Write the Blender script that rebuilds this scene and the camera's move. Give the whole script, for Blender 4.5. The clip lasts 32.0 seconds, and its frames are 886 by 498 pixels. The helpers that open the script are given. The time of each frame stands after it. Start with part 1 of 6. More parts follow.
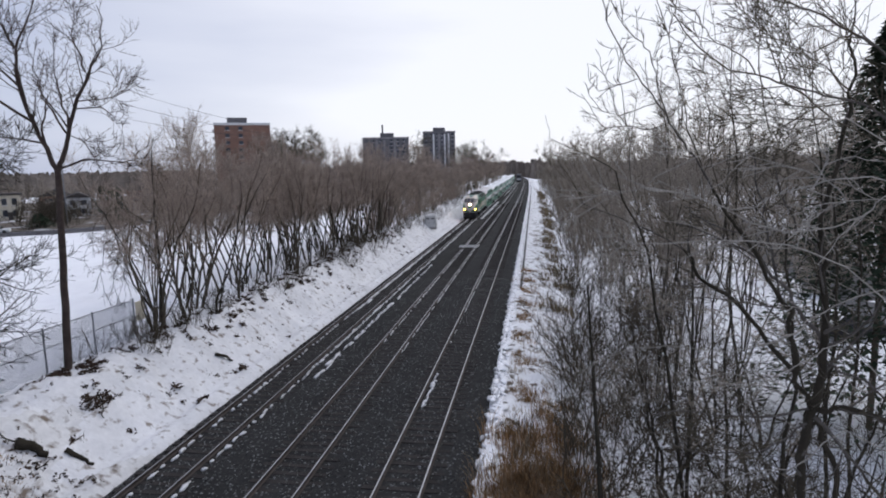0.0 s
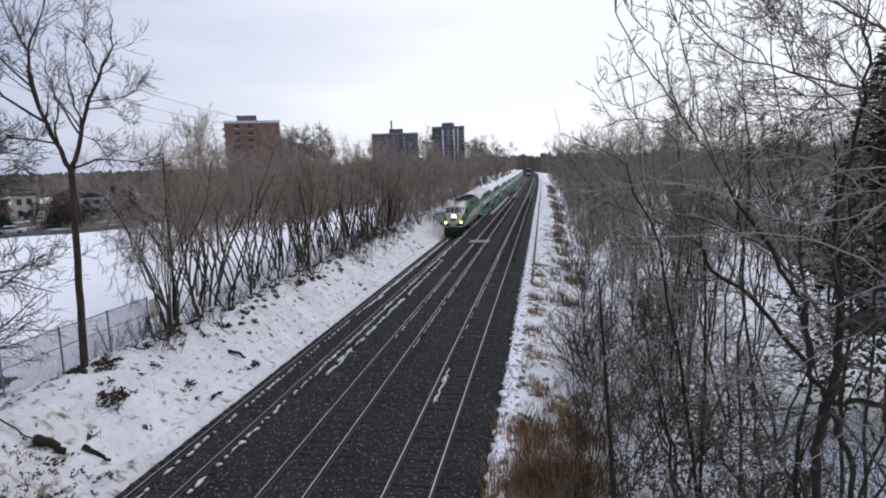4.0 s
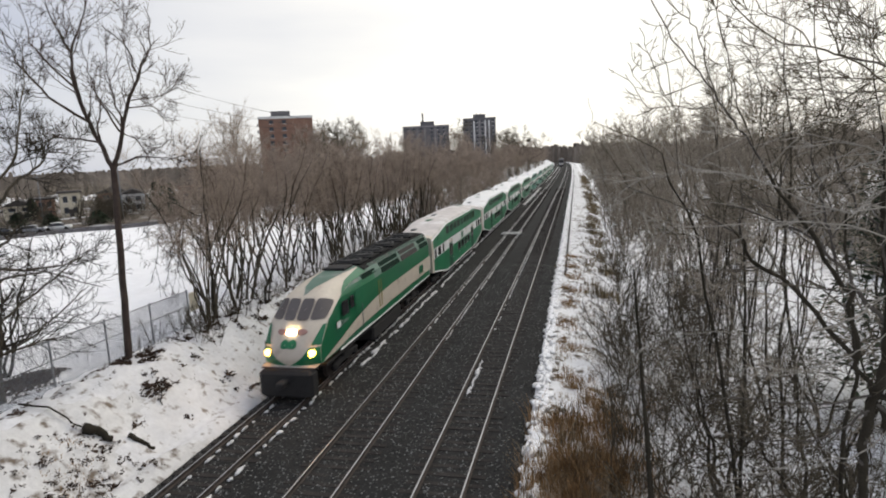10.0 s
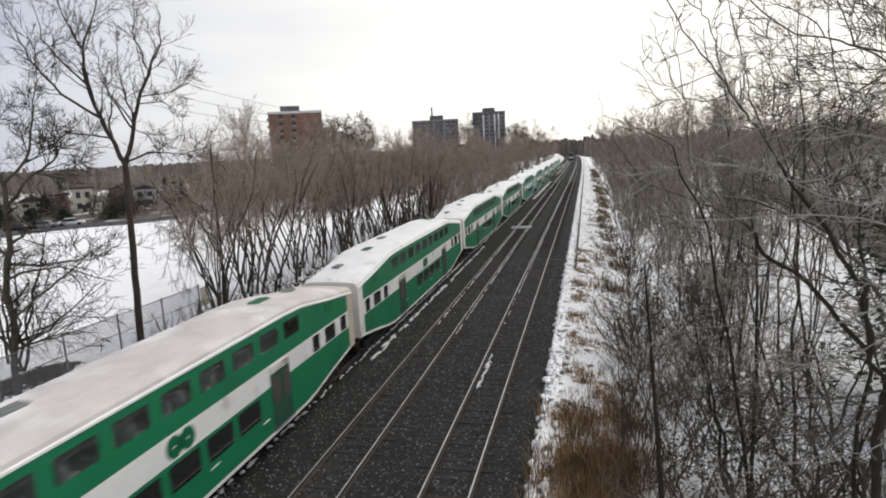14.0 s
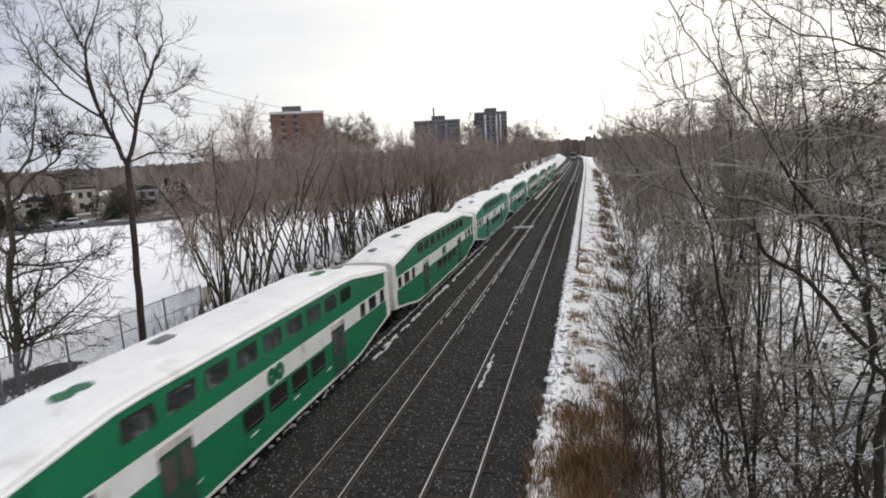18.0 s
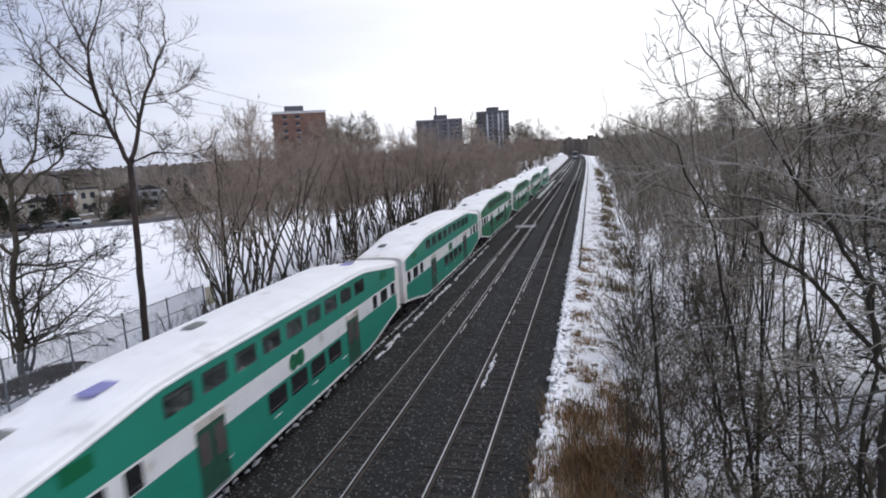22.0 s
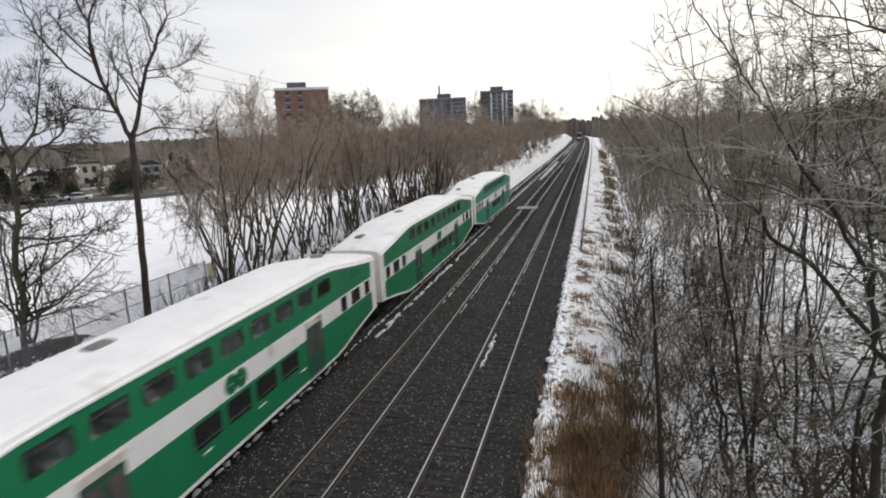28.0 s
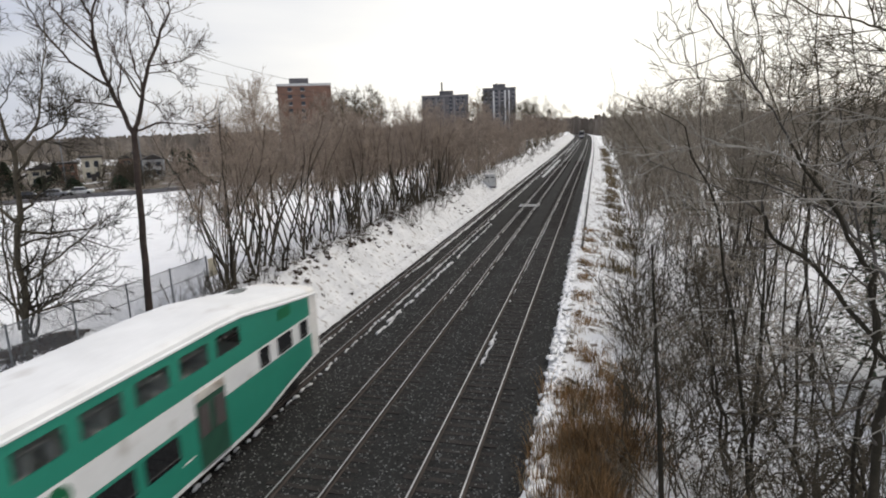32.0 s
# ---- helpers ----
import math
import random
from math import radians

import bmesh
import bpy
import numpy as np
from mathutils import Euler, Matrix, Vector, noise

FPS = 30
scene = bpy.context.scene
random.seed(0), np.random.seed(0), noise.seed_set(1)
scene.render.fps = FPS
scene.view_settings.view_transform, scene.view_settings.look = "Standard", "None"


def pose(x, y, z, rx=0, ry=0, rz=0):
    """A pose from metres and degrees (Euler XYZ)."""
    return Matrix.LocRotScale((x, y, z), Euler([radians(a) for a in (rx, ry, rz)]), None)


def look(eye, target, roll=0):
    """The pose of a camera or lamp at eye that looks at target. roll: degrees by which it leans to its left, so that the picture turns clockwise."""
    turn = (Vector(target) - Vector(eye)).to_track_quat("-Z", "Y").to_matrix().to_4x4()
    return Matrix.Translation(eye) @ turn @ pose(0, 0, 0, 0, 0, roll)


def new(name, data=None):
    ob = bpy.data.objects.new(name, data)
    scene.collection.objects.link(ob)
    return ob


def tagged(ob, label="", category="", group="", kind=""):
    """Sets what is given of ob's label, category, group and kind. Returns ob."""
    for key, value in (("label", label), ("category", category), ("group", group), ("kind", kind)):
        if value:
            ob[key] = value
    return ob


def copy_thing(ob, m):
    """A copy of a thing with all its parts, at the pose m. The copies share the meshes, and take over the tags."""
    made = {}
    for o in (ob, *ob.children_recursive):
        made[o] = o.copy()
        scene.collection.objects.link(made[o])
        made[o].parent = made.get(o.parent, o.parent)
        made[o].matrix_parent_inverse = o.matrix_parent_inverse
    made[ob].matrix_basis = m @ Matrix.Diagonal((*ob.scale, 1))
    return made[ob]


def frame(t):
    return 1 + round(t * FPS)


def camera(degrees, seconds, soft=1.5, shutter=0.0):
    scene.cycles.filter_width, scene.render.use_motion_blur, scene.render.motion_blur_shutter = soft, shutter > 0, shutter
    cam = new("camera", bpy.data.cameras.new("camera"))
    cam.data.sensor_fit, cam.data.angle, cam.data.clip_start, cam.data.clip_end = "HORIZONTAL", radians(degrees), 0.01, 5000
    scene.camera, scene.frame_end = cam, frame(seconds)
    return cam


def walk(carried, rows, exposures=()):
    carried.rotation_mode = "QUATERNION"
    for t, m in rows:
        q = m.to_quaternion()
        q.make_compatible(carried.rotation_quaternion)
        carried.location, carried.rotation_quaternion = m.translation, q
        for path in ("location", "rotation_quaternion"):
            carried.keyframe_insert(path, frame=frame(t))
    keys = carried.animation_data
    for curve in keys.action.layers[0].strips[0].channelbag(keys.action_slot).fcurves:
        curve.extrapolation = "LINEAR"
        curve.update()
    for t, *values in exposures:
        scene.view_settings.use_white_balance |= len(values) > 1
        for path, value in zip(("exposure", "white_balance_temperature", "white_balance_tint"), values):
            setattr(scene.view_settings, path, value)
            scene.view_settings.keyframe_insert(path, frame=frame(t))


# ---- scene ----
EYE = (0.0, 0.0, 10.2)


def aim(yaw, pitch, roll):
    """Pose of the camera on the bridge: degrees to the right, down, and leaning right."""
    y, p = radians(yaw), radians(pitch)
    way = Vector((math.sin(y) * math.cos(p), math.cos(y) * math.cos(p), -math.sin(p)))
    return look(EYE, Vector(EYE) + way, -roll)


cam = camera(73.63, 32.0, soft=1.9, shutter=0.6)
walk(cam, [(t, aim(*a)) for t, *a in (
    (0.0, -8.83, 7.82, 1.24), (0.5, -8.83, 7.75, 1.31), (1.0, -8.93, 7.83, 1.44), (1.5, -9.00, 8.14, 1.54), (2.0, -9.31, 8.39, 1.78),
    (2.5, -9.81, 8.53, 1.94), (3.0, -9.96, 8.23, 1.89), (3.5, -9.84, 8.19, 1.95), (5.5, -10.25, 8.66, 2.10), (6.0, -10.64, 8.76, 2.21),
    (6.5, -11.00, 8.82, 2.25), (7.0, -11.28, 8.81, 2.25), (7.5, -11.52, 8.93, 2.31), (8.0, -11.61, 8.95, 2.39), (8.5, -11.98, 9.08, 2.64),
    (9.0, -12.20, 9.16, 2.69), (9.5, -12.45, 8.99, 2.79), (10.0, -13.03, 8.86, 2.92), (10.5, -13.89, 8.94, 3.06), (11.0, -13.96, 9.16, 3.04),
    (11.5, -14.07, 9.33, 3.17), (12.0, -14.08, 9.34, 3.17), (12.5, -13.75, 9.34, 3.16), (13.0, -13.70, 9.32, 3.12), (13.5, -13.88, 9.34, 3.19),
    (14.0, -13.99, 9.36, 3.20), (14.5, -14.04, 9.30, 3.26), (16.5, -13.96, 9.26, 3.19), (17.0, -14.19, 9.32, 3.29), (17.5, -14.29, 9.33, 3.26),
    (18.0, -14.16, 9.34, 3.21), (18.5, -14.12, 9.33, 3.23), (19.0, -14.20, 9.32, 3.31), (19.5, -14.36, 9.28, 3.31), (20.0, -14.43, 9.25, 3.33),
    (20.5, -14.32, 9.38, 3.31), (21.0, -14.30, 9.41, 3.29), (21.5, -14.36, 9.37, 3.33), (22.0, -14.39, 9.39, 3.37), (22.5, -14.37, 9.41, 3.35),
    (23.0, -14.46, 9.28, 3.32), (23.5, -14.43, 9.34, 3.29), (24.0, -14.53, 9.46, 3.33), (24.5, -14.49, 9.44, 3.22), (25.0, -14.28, 9.16, 2.78),
    (25.5, -14.20, 9.30, 2.31), (27.5, -14.77, 10.30, 2.64), (28.0, -14.63, 11.32, 2.53), (28.5, -14.50, 11.65, 2.50), (29.0, -14.45, 11.77, 2.34),
    (29.5, -14.03, 11.84, 2.13), (30.0, -13.60, 11.51, 1.84), (30.5, -13.64, 11.60, 1.65), (31.0, -14.30, 11.62, 1.89), (31.5, -14.57, 11.50, 2.08),
    (32.0, -14.77, 11.59, 2.11))],
    exposures=[(0, 0.06, 6150, 12), (7.1, 0.16, 6150, 12), (8.0, 0.20, 6600, 9), (8.7, 0.27, 7100, 7), (14.5, 0.35, 7100, 7), (16.3, 0.31, 6300, 11),
               (17.2, 0.31, 6300, 11), (17.8, 0.33, 7050, 7), (18.3, 0.33, 7050, 7), (18.8, 0.31, 6300, 11), (27.2, 0.31, 6300, 11), (28.0, 0.33, 7050, 7),
               (32, 0.34, 7100, 7)])

# ---- light: an overcast winter sky ----
world = bpy.data.worlds.new("overcast")
scene.world = world
world.use_nodes = True
wn, wl = world.node_tree.nodes, world.node_tree.links
wn.clear()
w_out = wn.new("ShaderNodeOutputWorld")
w_bg = wn.new("ShaderNodeBackground")
w_bg.inputs[1].default_value = 1.0
w_sky = wn.new("ShaderNodeTexSky")
w_sky.sky_type, w_sky.sun_disc = "NISHITA", False
w_sky.sun_elevation, w_sky.sun_rotation = radians(56), radians(32)
w_dim = wn.new("ShaderNodeMix")
w_dim.data_type, w_dim.blend_type = "RGBA", "MULTIPLY"
w_dim.inputs[0].default_value = 1.0
w_dim.inputs[7].default_value = (0.1, 0.1, 0.1, 1)
wl.new(w_sky.outputs[0], w_dim.inputs[6])
w_tc = wn.new("ShaderNodeTexCoord")
w_map = wn.new("ShaderNodeMapping")
w_map.inputs["Scale"].default_value = (1.2, 1.2, 6.0)
w_noise = wn.new("ShaderNodeTexNoise")
w_noise.inputs["Scale"].default_value, w_noise.inputs["Detail"].default_value = 1.6, 5.0
wl.new(w_tc.outputs["Generated"], w_map.inputs[0])
wl.new(w_map.outputs[0], w_noise.inputs["Vector"])
w_dot = wn.new("ShaderNodeVectorMath")
w_dot.operation = "DOT_PRODUCT"
w_dot.inputs[1].default_value = (0.55, 0.83, 0.0)
wl.new(w_tc.outputs["Generated"], w_dot.inputs[0])
w_add = wn.new("ShaderNodeMath")
w_add.operation = "MULTIPLY_ADD"
w_add.inputs[1].default_value = 0.55
wl.new(w_noise.outputs[0], w_add.inputs[0])
wl.new(w_dot.outputs["Value"], w_add.inputs[2])
w_ramp = wn.new("ShaderNodeValToRGB")
w_ramp.color_ramp.elements[0].position, w_ramp.color_ramp.elements[0].color = 0.33, (0.44, 0.48, 0.62, 1)
w_ramp.color_ramp.elements[1].position, w_ramp.color_ramp.elements[1].color = 1.0, (0.98, 0.97, 0.98, 1)
wl.new(w_add.outputs[0], w_ramp.inputs[0])
w_mix = wn.new("ShaderNodeMix")
w_mix.data_type = "RGBA"
w_mix.inputs[0].default_value = 0.9
wl.new(w_dim.outputs[2], w_mix.inputs[6])
wl.new(w_ramp.outputs[0], w_mix.inputs[7])
wl.new(w_mix.outputs[2], w_bg.inputs[0])
wl.new(w_bg.outputs[0], w_out.inputs[0])
sun = new("sun", bpy.data.lights.new("sun", "SUN"))
sun.data.energy, sun.data.angle, sun.data.color = 0.75, radians(25), (1.0, 0.96, 0.9)
sun.matrix_world = look((17, 27, 48), (0, 0, 0))


# ---- materials ----
def mat(name, color, rough=0.8, metal=0.0, scale=4.0, vary=0.25, bump=0.0, bump_scale=30.0, second=None, patch=0.5, patch_scale=1.5,
        glow=None, spec=0.5, island=0.0, soft_patch=0.12):
    """A procedural material: base colour with two scales of noise, a second colour in patches, bump."""
    m = bpy.data.materials.new(name)
    m.use_nodes = True
    n, l = m.node_tree.nodes, m.node_tree.links
    b = n["Principled BSDF"]
    b.inputs["Roughness"].default_value, b.inputs["Metallic"].default_value = rough, metal
    b.inputs["Specular IOR Level"].default_value = spec
    geo = n.new("ShaderNodeNewGeometry")
    tc = n.new("ShaderNodeTexCoord")

    def tex(s, detail=4.0):
        t = n.new("ShaderNodeTexNoise")
        t.inputs["Scale"].default_value, t.inputs["Detail"].default_value = s, detail
        l.new(tc.outputs["Object"], t.inputs["Vector"])
        return t.outputs[0]

    def ramp(value, lo, hi, a, c):
        r = n.new("ShaderNodeMapRange")
        r.inputs[1].default_value, r.inputs[2].default_value, r.inputs[3].default_value, r.inputs[4].default_value = lo, hi, a, c
        l.new(value, r.inputs[0])
        return r.outputs[0]

    def times(x, factor):
        k = n.new("ShaderNodeVectorMath")
        k.operation = "SCALE"
        l.new(x, k.inputs[0])
        l.new(factor, k.inputs["Scale"])
        return k.outputs[0]

    rgb = n.new("ShaderNodeRGB")
    rgb.outputs[0].default_value = (*color, 1)
    out = rgb.outputs[0]
    if second:
        mix = n.new("ShaderNodeMix")
        mix.data_type = "RGBA"
        mix.inputs[7].default_value = (*second, 1)
        l.new(out, mix.inputs[6])
        l.new(ramp(tex(patch_scale, 8.0), patch, patch + soft_patch, 0, 1), mix.inputs[0])
        out = mix.outputs[2]
    if vary:
        out = times(out, ramp(tex(scale), 0.25, 0.75, 1 - vary, 1 + vary))
        out = times(out, ramp(tex(scale * 9, 2.0), 0.25, 0.75, 1 - vary * 0.6, 1 + vary * 0.6))
    if island:
        out = times(out, ramp(geo.outputs["Random Per Island"], 0, 1, 1 - island, 1 + island))
    l.new(out, b.inputs["Base Color"])
    if bump:
        k = n.new("ShaderNodeBump")
        k.inputs["Strength"].default_value, k.inputs["Distance"].default_value = min(1.0, bump), 0.03
        l.new(tex(bump_scale, 6.0), k.inputs["Height"])
        l.new(k.outputs[0], b.inputs["Normal"])
    if glow:
        b.inputs["Emission Color"].default_value, b.inputs["Emission Strength"].default_value = (*glow[:3], 1), glow[3]
    return m


def clear_glass(name, through_it, gloss):
    """A tinted pane that lets part of the light through and mirrors a little."""
    m = bpy.data.materials.new(name)
    m.use_nodes = True
    n, l = m.node_tree.nodes, m.node_tree.links
    n.clear()
    out, mix, clear, shine = (n.new("ShaderNode" + k) for k in ("OutputMaterial", "MixShader", "BsdfTransparent", "BsdfGlossy"))
    clear.inputs[0].default_value = (through_it, through_it * 1.02, through_it, 1)
    shine.inputs["Roughness"].default_value = 0.03
    mix.inputs[0].default_value = gloss
    l.new(clear.outputs[0], mix.inputs[1])
    l.new(shine.outputs[0], mix.inputs[2])
    l.new(mix.outputs[0], out.inputs[0])
    return m


SNOW = mat("snow", (0.97, 0.97, 0.975), 0.75, scale=0.6, vary=0.05, bump=0.5, bump_scale=6)
CABGREY = mat("pale_grey_enamel", (0.62, 0.62, 0.60), 0.6, scale=2, vary=0.12)
OLDSNOW = mat("old_snow", (0.64, 0.64, 0.645), 0.8, scale=3, vary=0.15, bump=0.6, bump_scale=12)
# brown patches: dirt on the bank, and painted shade of its bumps
BANK = mat("bank_snow", (0.73, 0.73, 0.74), 0.75, scale=0.5, vary=0.12, bump=0.9, bump_scale=5, second=(0.24, 0.205, 0.175), patch=0.575, patch_scale=2.6,
           soft_patch=0.12)
MUDSNOW = mat("trodden_muddy_snow", (0.66, 0.655, 0.65), 0.75, scale=0.5, vary=0.15, bump=0.9, bump_scale=5, second=(0.16, 0.125, 0.095), patch=0.53, patch_scale=2.2,
              soft_patch=0.16)
VERGE = mat("verge_snow", (0.82, 0.825, 0.835), 0.8, scale=0.8, vary=0.1, bump=0.9, bump_scale=8, second=(0.10, 0.078, 0.058), patch=0.57, patch_scale=1.6,
            soft_patch=0.06)
FLOOR = mat("thicket_snow", (0.93, 0.935, 0.945), 0.8, scale=0.8, vary=0.08, bump=0.9, bump_scale=8, second=(0.10, 0.078, 0.058), patch=0.65, patch_scale=2.2,
            soft_patch=0.06)
BALLAST = mat("ballast", (0.024, 0.024, 0.0235), 0.95, scale=0.5, vary=0.3, bump=1.0, bump_scale=14, second=(0.065, 0.063, 0.059), patch=0.58, patch_scale=9, spec=0.2)
STONE = mat("stone", (0.132, 0.132, 0.127), 0.9, scale=3, vary=0.3, island=0.95, spec=0.25)
TIE = mat("tie_wood", (0.032, 0.028, 0.026), 0.9, scale=2, vary=0.4, bump=0.6, bump_scale=25, spec=0.25)
RAIL = mat("rail_steel", (0.42, 0.42, 0.43), 0.42, 0.75, scale=1.2, vary=0.2)
RUST = mat("rusty_rail_side", (0.065, 0.052, 0.046), 0.85, 0.2, scale=2, vary=0.3)
GREEN = mat("green_paint", (0.006, 0.145, 0.06), 0.36, scale=0.6, vary=0.07, second=(0.010, 0.135, 0.066), patch=0.55, patch_scale=0.5)
DOOR = mat("dark_green_door", (0.022, 0.085, 0.055), 0.5, scale=2, vary=0.2)
COACHGREEN = mat("coach_green_paint", (0.010, 0.195, 0.085), 0.34, scale=0.6, vary=0.07, second=(0.012, 0.165, 0.078), patch=0.55, patch_scale=0.5)
TEAL = mat("teal_green_paint", (0.024, 0.26, 0.18), 0.38, scale=0.6, vary=0.07)
ENDPAINT = mat("stained_end_paint", (0.84, 0.82, 0.79), 0.5, scale=1.0, vary=0.1, second=(0.66, 0.60, 0.54), patch=0.6, patch_scale=1.6)
SOOTY = mat("sooty_roof_paint", (0.62, 0.58, 0.56), 0.7, scale=0.9, vary=0.12, second=(0.82, 0.80, 0.79), patch=0.52, patch_scale=0.4)
WHITE = mat("white_paint", (0.83, 0.83, 0.825), 0.42, scale=0.8, vary=0.06, second=(0.62, 0.60, 0.57), patch=0.6, patch_scale=1.2)
ROOF = mat("white_roof_paint", (0.87, 0.87, 0.87), 0.6, scale=0.9, vary=0.06, second=(0.66, 0.64, 0.62), patch=0.62, patch_scale=0.7)
DIRTY = mat("dirty_white_paint", (0.58, 0.54, 0.49), 0.6, scale=1.5, vary=0.2, second=(0.36, 0.31, 0.26), patch=0.55, patch_scale=2.0)
CREAM = mat("cream_paint", (0.60, 0.53, 0.44), 0.45, scale=0.8, vary=0.08, second=(0.45, 0.38, 0.31), patch=0.6, patch_scale=1.3)
# locomotive green, paled to hold the sky's sheen on the sloped shoulders
SHOULDER = mat("sky_paled_green_paint", (0.12, 0.20, 0.16), 0.55, scale=1.2, vary=0.15, second=(0.24, 0.25, 0.235), patch=0.55, patch_scale=0.7, spec=0.3)
VENT = mat("dark_green_vent", (0.007, 0.022, 0.015), 0.85, scale=4, vary=0.25, spec=0.1)
PANEL = mat("brown_grey_screen", (0.07, 0.064, 0.062), 0.85, scale=5, vary=0.2, spec=0.1)
MARKER = mat("dull_pink_lens", (0.36, 0.20, 0.17), 0.4, vary=0.1)
YELLOW = mat("faded_yellow_paint", (0.45, 0.38, 0.14), 0.6, vary=0.2)
GLASS = mat("dark_tinted_glass", (0.02, 0.021, 0.023), 0.04, scale=2, vary=0.1, spec=0.8)
# brown base colour holds the reflection in windscreens and door panes
WINDSHIELD = mat("brown_reflection_glass", (0.10, 0.088, 0.086), 0.12, scale=2, vary=0.1, spec=0.45)
BLACK = mat("black_underframe", (0.018, 0.017, 0.017), 0.8, scale=3, vary=0.35)
GRILLE = mat("dark_grille", (0.035, 0.035, 0.035), 0.7, scale=6, vary=0.3)
ROOFGREY = mat("grey_roof_panel", (0.16, 0.17, 0.165), 0.6, scale=2, vary=0.2)
LAMP = mat("lit_lamp", (1, 0.9, 0.7), 0.3, vary=0, glow=(1.0, 0.80, 0.50, 48.0))
LAMP2 = mat("lit_ditch_lamp", (1, 0.8, 0.4), 0.3, vary=0, glow=(1.0, 0.42, 0.06, 20.0))
BLUE = mat("blue_panel", (0.22, 0.22, 0.46), 0.5, vary=0.15)
CLEAR = clear_glass("tinted_window_glass", 0.93, 0.2)
SEAT = mat("grey_blue_seat_cloth", (0.45, 0.46, 0.48), 0.9, scale=5, vary=0.2)
INSIDE = mat("grey_saloon_lining", (0.7, 0.7, 0.68), 0.7, scale=2, vary=0.1)
DECK = mat("black_roof_deck", (0.013, 0.013, 0.013), 0.85, scale=2, vary=0.3, spec=0.2)
MESHWIRE = mat("dull_mesh_wire", (0.22, 0.23, 0.245), 0.75, scale=4, vary=0.2, spec=0.3)
STEEL = mat("galvanised_steel", (0.22, 0.23, 0.24), 0.55, 0.6, scale=4, vary=0.25)
BARK = mat("grey_bark", (0.085, 0.072, 0.053), 0.95, scale=3, vary=0.35, bump=0.8, bump_scale=18, spec=0.15)
HAZE = mat("far_twig_bark", (0.275, 0.238, 0.192), 0.95, scale=1.2, vary=0.3, spec=0.15)
NEARTWIG = mat("pale_twig_bark", (0.32, 0.30, 0.265), 0.95, scale=1.2, vary=0.3, spec=0.15)
TWIG = mat("twig_bark", (0.085, 0.073, 0.053), 0.95, scale=1.2, vary=0.3, spec=0.15)
DARKBARK = mat("dark_thicket_bark", (0.036, 0.031, 0.023), 0.95, scale=3, vary=0.35, bump=0.6, bump_scale=18, spec=0.15)
YARD = mat("trodden_winter_grass", (0.13, 0.105, 0.08), 0.95, scale=0.15, vary=0.3, second=(0.6, 0.61, 0.63), patch=0.56, patch_scale=0.12)
LEAF = mat("withered_brown_leaf", (0.085, 0.07, 0.05), 0.9, scale=2, vary=0.3, island=0.5, spec=0.15)
GREYBARK = mat("grey_branch_bark", (0.1, 0.09, 0.08), 0.95, scale=3, vary=0.35, bump=0.6, bump_scale=18, spec=0.15)
PALE = mat("pale_bark", (0.22, 0.205, 0.18), 0.95, scale=3, vary=0.35, bump=0.6, bump_scale=18, spec=0.15)
REDBARK = mat("brown_thicket_bark", (0.325, 0.262, 0.214), 0.95, scale=1.2, vary=0.3, spec=0.15)
GRASS = mat("dry_tan_grass", (0.28, 0.172, 0.084), 0.9, scale=1.0, vary=0.3, island=0.65, spec=0.2)
WEED = mat("dull_brown_weed", (0.21, 0.165, 0.105), 0.9, scale=1.0, vary=0.3, island=0.5, spec=0.15)
STRAW = mat("pale_straw", (0.33, 0.26, 0.17), 0.9, scale=1.0, vary=0.3, island=0.4, spec=0.2)
REDTRUNK = mat("reddish_bark", (0.072, 0.055, 0.047), 0.95, scale=3, vary=0.35, bump=0.8, bump_scale=18, spec=0.12)
LITTER = mat("dead_leaf_litter", (0.072, 0.051, 0.039), 0.95, scale=3, vary=0.4, island=0.5, spec=0.15)
BRICK = mat("red_brick", (0.235, 0.135, 0.098), 0.9, scale=0.4, vary=0.12, bump=0.3, bump_scale=8)
CONCRETE = mat("grey_concrete", (0.24, 0.23, 0.23), 0.9, scale=0.3, vary=0.15)
DARKWALL = mat("dark_grey_cladding", (0.13, 0.125, 0.13), 0.9, scale=0.3, vary=0.15)
FASCIA = mat("white_fascia", (0.7, 0.7, 0.68), 0.7, scale=0.5, vary=0.08)
WINDOW = mat("house_window_glass", (0.045, 0.05, 0.06), 0.15, scale=1, vary=0.2)
STUCCO = mat("cream_stucco", (0.66, 0.60, 0.47), 0.9, scale=1, vary=0.1)
SHINGLE = mat("dark_roof_shingle", (0.07, 0.062, 0.058), 0.95, scale=2, vary=0.3)
ASPHALT = mat("asphalt", (0.11, 0.11, 0.115), 0.9, scale=0.3, vary=0.2, second=(0.5, 0.51, 0.53), patch=0.6, patch_scale=0.25)
NEEDLE = mat("conifer_needles", (0.04, 0.055, 0.033), 0.9, scale=2, vary=0.4, island=0.4, spec=0.2)
# bark colour lightened to hold the haze of the distance
WOODS = mat("hazed_woods_bark", (0.20, 0.172, 0.145), 0.95, scale=0.1, vary=0.25, island=0.3, spec=0.1)
WIRE = mat("wire", (0.06, 0.06, 0.06), 0.7, vary=0.1)
CARRED = mat("red_car_paint", (0.35, 0.02, 0.02), 0.3, vary=0.05)
CARGREY = mat("grey_car_paint", (0.25, 0.26, 0.28), 0.3, vary=0.05)


